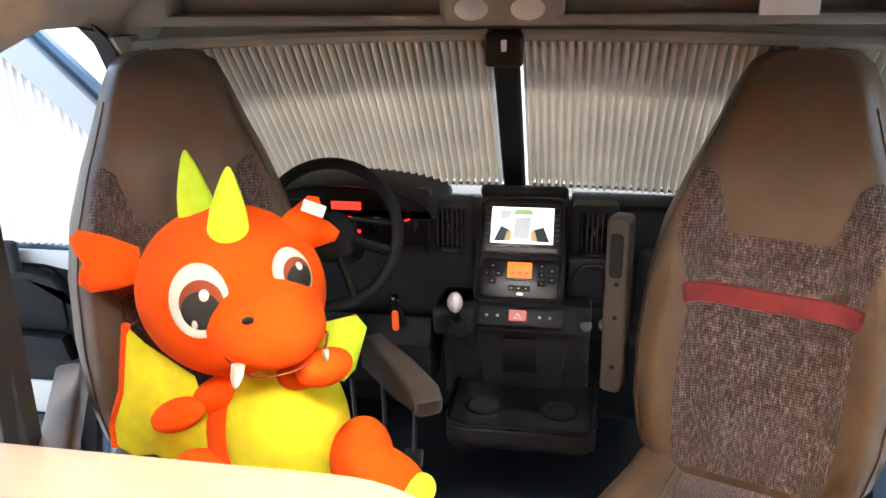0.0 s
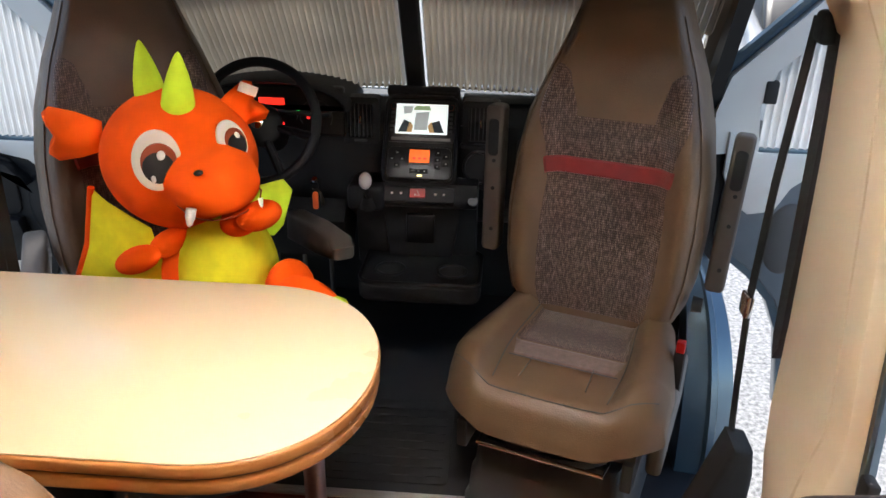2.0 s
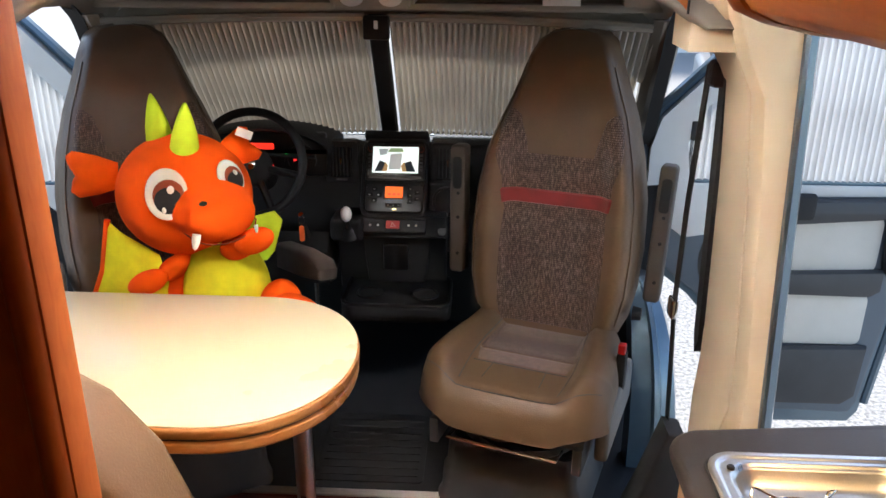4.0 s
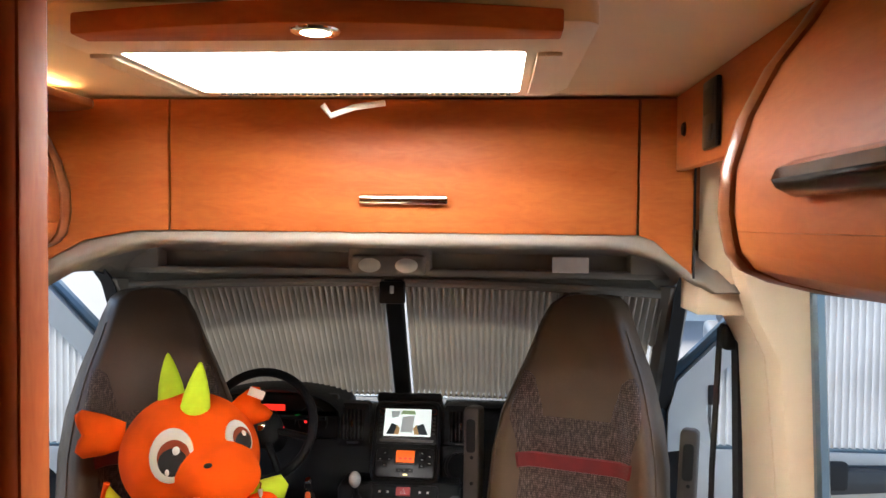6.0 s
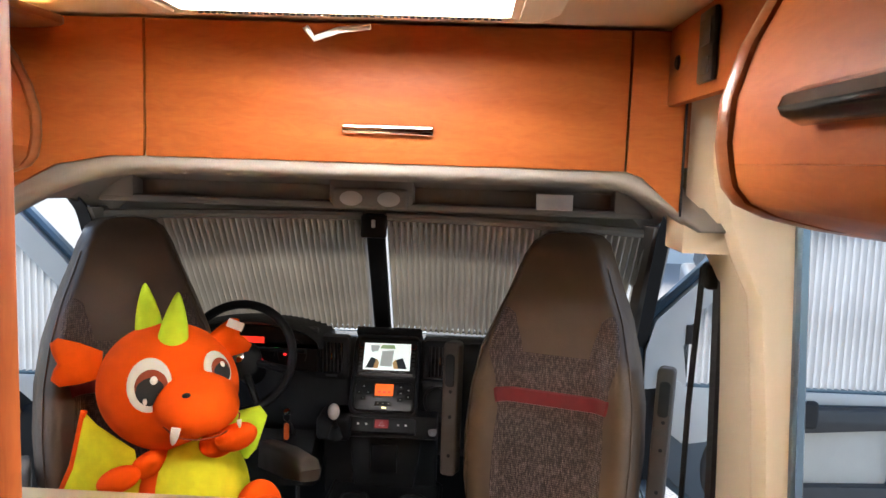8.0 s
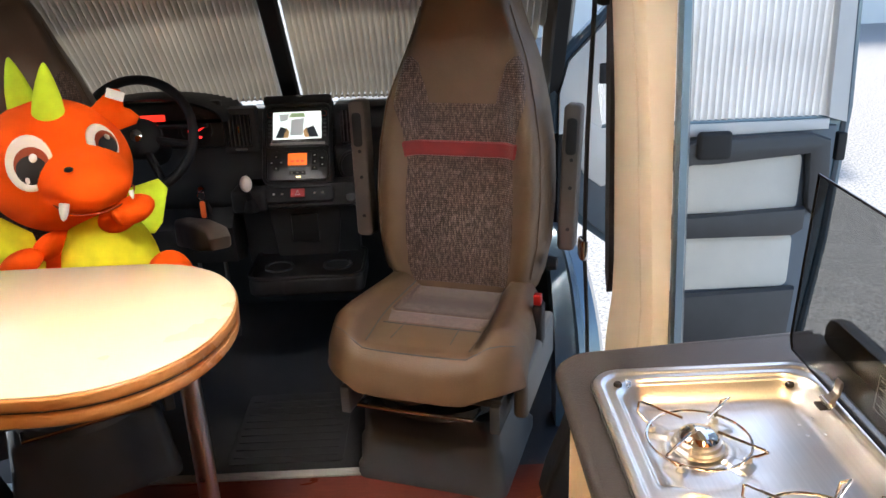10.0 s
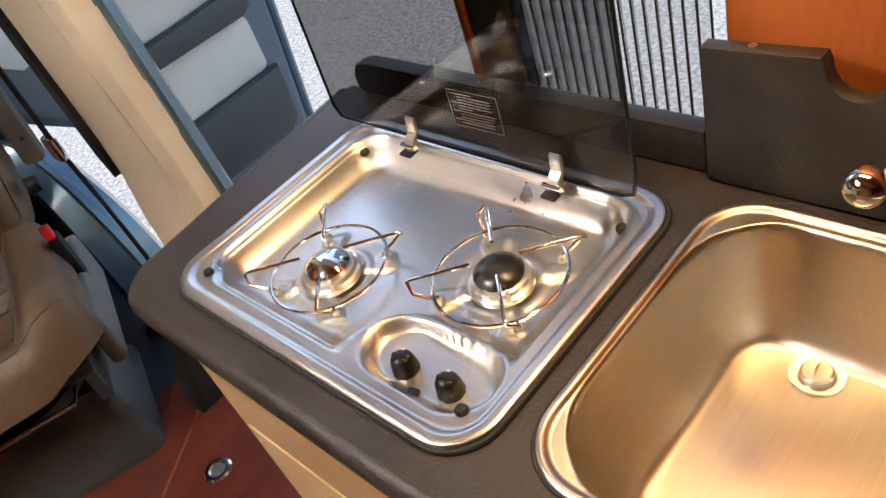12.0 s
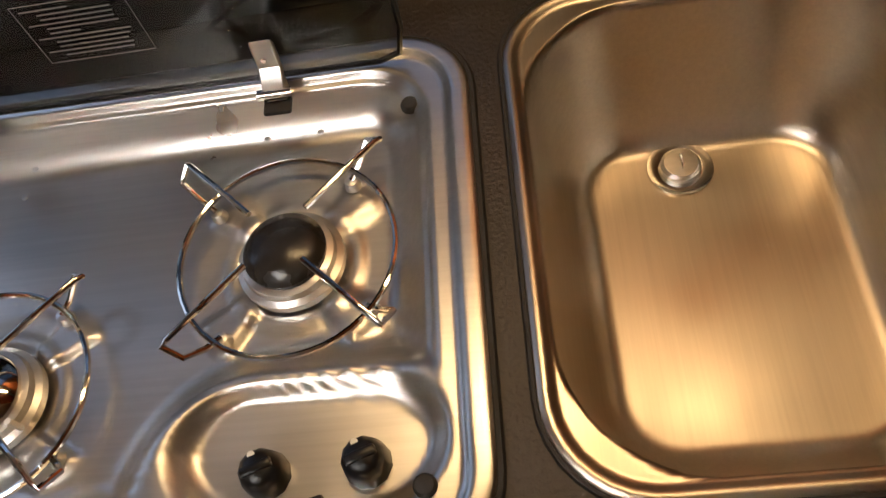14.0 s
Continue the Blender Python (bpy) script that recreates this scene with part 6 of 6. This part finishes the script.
# eyes as thin felt ovals
for az, el, sc_ in ((4, 16, 0.97), (64, 24, 0.72)):
    for w, h, out, idx, dx, dy in ((0.064, 0.077, 0.000, WH, 0, 0), (0.050, 0.054, 0.0035, BR, 0.006, -0.004), (0.044, 0.046, 0.0055, BK, 0.007, -0.013), (0.012, 0.014, 0.0085, WH, 0.016, 0.012), (0.007, 0.010, 0.008, WH, -0.004, -0.046)):
        q = bmesh.new()
        bmesh.ops.create_uvsphere(q, u_segments=28, v_segments=12, radius=1.0)
        bmesh.ops.transform(q, matrix=head_pose(az, el, out) @ Matrix.Translation((dx * sc_, dy * sc_, 0)) @ Matrix.Diagonal((w * sc_, h * sc_, 0.010, 1)), verts=q.verts)
        join(dr, q, None, idx)
# horns
for base, tip, r_ in (((-0.605, 1.67, 1.165), (-0.626, 1.69, 1.295), 0.040), ((-0.505, 1.60, 1.155), (-0.488, 1.595, 1.288), 0.042)):
    ba, ti = Vector(base), Vector(tip)
    ax = (ti - ba).normalized()
    m = Matrix.Translation(ba) @ ax.to_track_quat("Z", "Y").to_matrix().to_4x4()
    L = (ti - ba).length
    lathe([(r_ * 0.9, -0.03), (r_, 0.0), (r_ * 0.86, 0.3 * L), (r_ * 0.6, 0.6 * L), (r_ * 0.32, 0.85 * L), (r_ * 0.14, 0.97 * L), (0.001, L)], 20, m, dr, LI)
# ears: fish-tail shapes
ear = [(0.0, -0.035), (0.05, -0.058), (0.105, -0.075), (0.128, -0.062), (0.122, -0.03), (0.112, -0.012), (0.128, 0.012), (0.138, 0.035), (0.12, 0.052), (0.06, 0.048), (0.0, 0.035)]
pillow(dr, ear, Matrix.Translation((-0.725, 1.62, 1.06)) @ Matrix.Scale(1.15, 4) @ Matrix.Rotation(radians(180), 4, "Z") @ Matrix.Rotation(radians(90), 4, "X") @ Matrix.Rotation(radians(6), 4, "Z"), 0.024, OR)
pillow(dr, ear, Matrix.Translation((-0.44, 1.70, 1.095)) @ Matrix.Scale(0.92, 4) @ Matrix.Rotation(radians(20), 4, "Z") @ Matrix.Rotation(radians(90), 4, "X") @ Matrix.Rotation(radians(32), 4, "Z"), 0.024, OR)
# body and belly
ball((-0.475, 1.66, 0.665), (0.165, 0.13, 0.20), Matrix.Rotation(radians(14), 4, "Z"), dr, OR, 32, 24)
ball((-0.430, 1.622, 0.680), (0.140, 0.125, 0.195), Matrix.Rotation(radians(22), 4, "Z"), dr, YE, 32, 24)
# arms
ball((-0.640, 1.535, 0.750), (0.068, 0.036, 0.036), Matrix.Rotation(radians(-24), 4, "Y"), dr, OR)
ball((-0.565, 1.575, 0.785), (0.062, 0.038, 0.036), Matrix.Rotation(radians(-30), 4, "Y"), dr, OR)
ball((-0.300, 1.53, 0.895), (0.062, 0.042, 0.038), Matrix.Rotation(radians(-22), 4, "Y"), dr, OR)
ball((-0.365, 1.58, 0.86), (0.06, 0.05, 0.042), Matrix.Rotation(radians(-25), 4, "Y"), dr, OR)
# legs and feet
ball((-0.240, 1.55, 0.675), (0.066, 0.085, 0.085), None, dr, OR)
ball((-0.165, 1.48, 0.685), (0.095, 0.06, 0.050), Matrix.Rotation(radians(24), 4, "Y") @ Matrix.Rotation(radians(-15), 4, "Z"), dr, OR)
ball((-0.105, 1.455, 0.672), (0.045, 0.045, 0.032), Matrix.Rotation(radians(-30), 4, "Y"), dr, LI)
ball((-0.60, 1.56, 0.56), (0.10, 0.11, 0.09), None, dr, OR)
ball((-0.60, 1.47, 0.56), (0.06, 0.11, 0.06), None, dr, OR)
# wings: yellow cloth with an orange edge
wing = [(-0.015, 0.16), (-0.005, 0.20), (0.03, 0.17), (0.13, 0.12), (0.16, -0.02), (0.10, -0.075), (0.06, -0.085), (0.01, -0.07), (-0.04, -0.085), (-0.082, -0.07), (-0.078, -0.02), (-0.04, 0.06)]
mw = Matrix.Translation((-0.765, 1.60, 0.68)) @ Matrix.Scale(1.22, 4) @ Matrix.Rotation(radians(-10), 4, "Z") @ Matrix.Rotation(radians(90), 4, "X")
pillow(dr, wing, mw, 0.014, YE)
tube([mw @ Vector((x, y, 0)) for x, y in [(-0.005, 0.20), (-0.015, 0.16), (-0.04, 0.06), (-0.078, -0.02), (-0.082, -0.07)]], 0.010, 10, dr, False, OR)
wing2 = [(0.0, -0.06), (0.03, 0.09), (0.13, 0.115), (0.155, 0.08), (0.12, -0.035), (0.09, -0.07)]
mw2 = Matrix.Translation((-0.395, 1.68, 0.83)) @ Matrix.Scale(0.9, 4) @ Matrix.Rotation(radians(10), 4, "Z") @ Matrix.Rotation(radians(90), 4, "X")
pillow(dr, wing2, mw2, 0.014, LI)
# teeth
for px, az, big in (((-0.425, 1.412, 0.955), 0, 1.0), ((-0.275, 1.475, 0.965), 60, 0.5)):
    lathe([(0.013 * big, 0.0), (0.012 * big, -0.022 * big), (0.007 * big, -0.04 * big), (0.001, -0.046 * big)], 12, Matrix.Translation(px) @ pose(0, 0, 0, -14, 8, az), dr, WH)
# mouth seam and paper tag on the ear
seam_pts = []
for k in range(13):
    a, e = radians(FACE - 34 + 68 * k / 12), radians(-22 + 5 * abs(k - 6) / 6 + 8 * k / 12)
    d = Vector((math.sin(a) * math.cos(e), -math.cos(a) * math.cos(e), math.sin(e)))
    seam_pts.append(HC + d * (head_radius(d) + 0.0005))
tube(seam_pts, 0.0022, 6, dr, False, BR)
q = bx(-0.024, 0.024, -0.001, 0.001, -0.013, 0.013)
for f_ in q.faces:
    f_.material_index = WH
join(dr, q, pose(-0.345, 1.665, 1.185, 0, 22, 10))
dragon = solid("plush_dragon", dr, [ORANGE_PLUSH, YELLOW_PLUSH, LIME_PLUSH, WHITE_FELT, BLACK_FELT, BROWN_FELT], "bright orange plush dragon with lime belly and horns", "plush toy", "", True, "", 80)

# ---------------------------------------------------------------- outside
q = bmesh.new()
n_ = 60
vs = [[q.verts.new((-60 + 120 * i / n_, -60 + 120 * j / n_, -0.62)) for j in range(n_ + 1)] for i in range(n_ + 1)]
for i in range(n_):
    for j in range(n_):
        q.faces.new((vs[i][j], vs[i + 1][j], vs[i + 1][j + 1], vs[i][j + 1]))
bmesh.ops.scale(q, vec=(10, 10, 1), verts=[v for v in q.verts if abs(v.co.x) > 59 or abs(v.co.y) > 59])
solid("ground", q, ASPHALT, "worn grey asphalt yard round the van", "ground", STRUCT, False)
solid("ground_lawn", prism([(-40, 3.5), (-5.5, 4.2), (-4.8, 9), (-5.5, 14), (-40, 16)], "z", -0.62, -0.60), GRASS, "sunny lawn beside the yard", "lawn", STRUCT, False)
# white building on the far side
hs = thing("white_building", (9, 19, -0.62), "white rendered building across the yard", "building")
part("wall", bx(-9, 9, 0, 7, 0, 4.2), STUCCO, hs)
part("roof", prism([(-0.4, 4.2), (7.4, 4.2), (3.5, 6.4)], "x", -9.4, 9.4), ROOF_TILE, hs)
for k in range(5):
    w_ = part("window", bx(-7.5 + 3.4 * k, -6.1 + 3.4 * k, -0.05, 0.05, 1.1, 2.5), DASH_GLOSS, hs, "dark window")
    part("frame", bx(-7.6 + 3.4 * k, -6.0 + 3.4 * k, -0.09, 0.02, 1.0, 1.1), WHITE_PLASTIC, w_)


def parked_car(loc, rz, paint, label):
    t = thing("parked_car", loc, label, "car", "parked cars", "", rz)
    low = [(-2.1, 0.3), (-2.15, 0.62), (-2.0, 0.86), (-1.0, 0.96), (1.2, 0.98), (2.0, 0.92), (2.12, 0.6), (2.08, 0.3)]
    part("body", prism(low, "y", -0.86, 0.86, 0.08, 3), paint, t)
    part("cabin", prism([(-1.1, 0.94), (-0.5, 1.42), (0.9, 1.46), (1.7, 0.96)], "y", -0.72, 0.72, 0.1, 3), DASH_GLOSS, t, "dark glazed cabin")
    part("roof", prism([(-0.52, 1.41), (0.92, 1.45), (0.8, 1.49), (-0.4, 1.46)], "y", -0.62, 0.62, 0.02), paint, t)
    for x in (-1.35, 1.35):
        for y in (-0.86, 0.86):
            wl = part("wheel", lathe([(0.001, -0.1), (0.28, -0.1), (0.32, -0.06), (0.32, 0.06), (0.28, 0.1), (0.001, 0.1)], 28, pose(x, y, 0.32, 90, 0, 0)), RUBBER, t, "black tyre")
            part("rim", lathe([(0.001, -0.115), (0.10, -0.112), (0.20, -0.108), (0.21, -0.09), (0.21, 0.09), (0.20, 0.108), (0.001, 0.115)], 20, pose(x, y, 0.32, 90, 0, 0)), ALU, wl)
    for y in (-0.6, 0.6):
        part("tail_lamp", bx(2.06, 2.13, y - 0.16, y + 0.16, 0.66, 0.8, 0.02), RED_BUTTON, t)
    return t


parked_car((3.9, 9.2, -0.62), 78, CAR_PAINT, "silver car parked across the yard")
parked_car((8.2, 9.6, -0.62), 80, WHITE_PLASTIC, "white car parked on the sunny yard")
# hedge beyond the lawn
random.seed(3)
q = bmesh.new()
for k in range(2600):
    x, y, z = -17 + random.random() * 9 - 3, 8 + random.random() * 9, -0.6 + random.random() ** 1.2 * (1.9 + 0.35 * math.sin(k))
    a, s_ = random.random() * 6.28, 0.08 + random.random() * 0.1
    d = Vector((math.cos(a), math.sin(a), random.random() - 0.3)).normalized() * s_
    e = d.cross(Vector((0.3, 0.2, 1))).normalized() * s_ * 0.6
    p = Vector((x, y, z))
    q.faces.new([q.verts.new(p - d), q.verts.new(p + e), q.verts.new(p + d), q.verts.new(p - e)])
solid("hedge", q, LEAF, "uneven green hedge beyond the lawn", "hedge", "stuff", False)
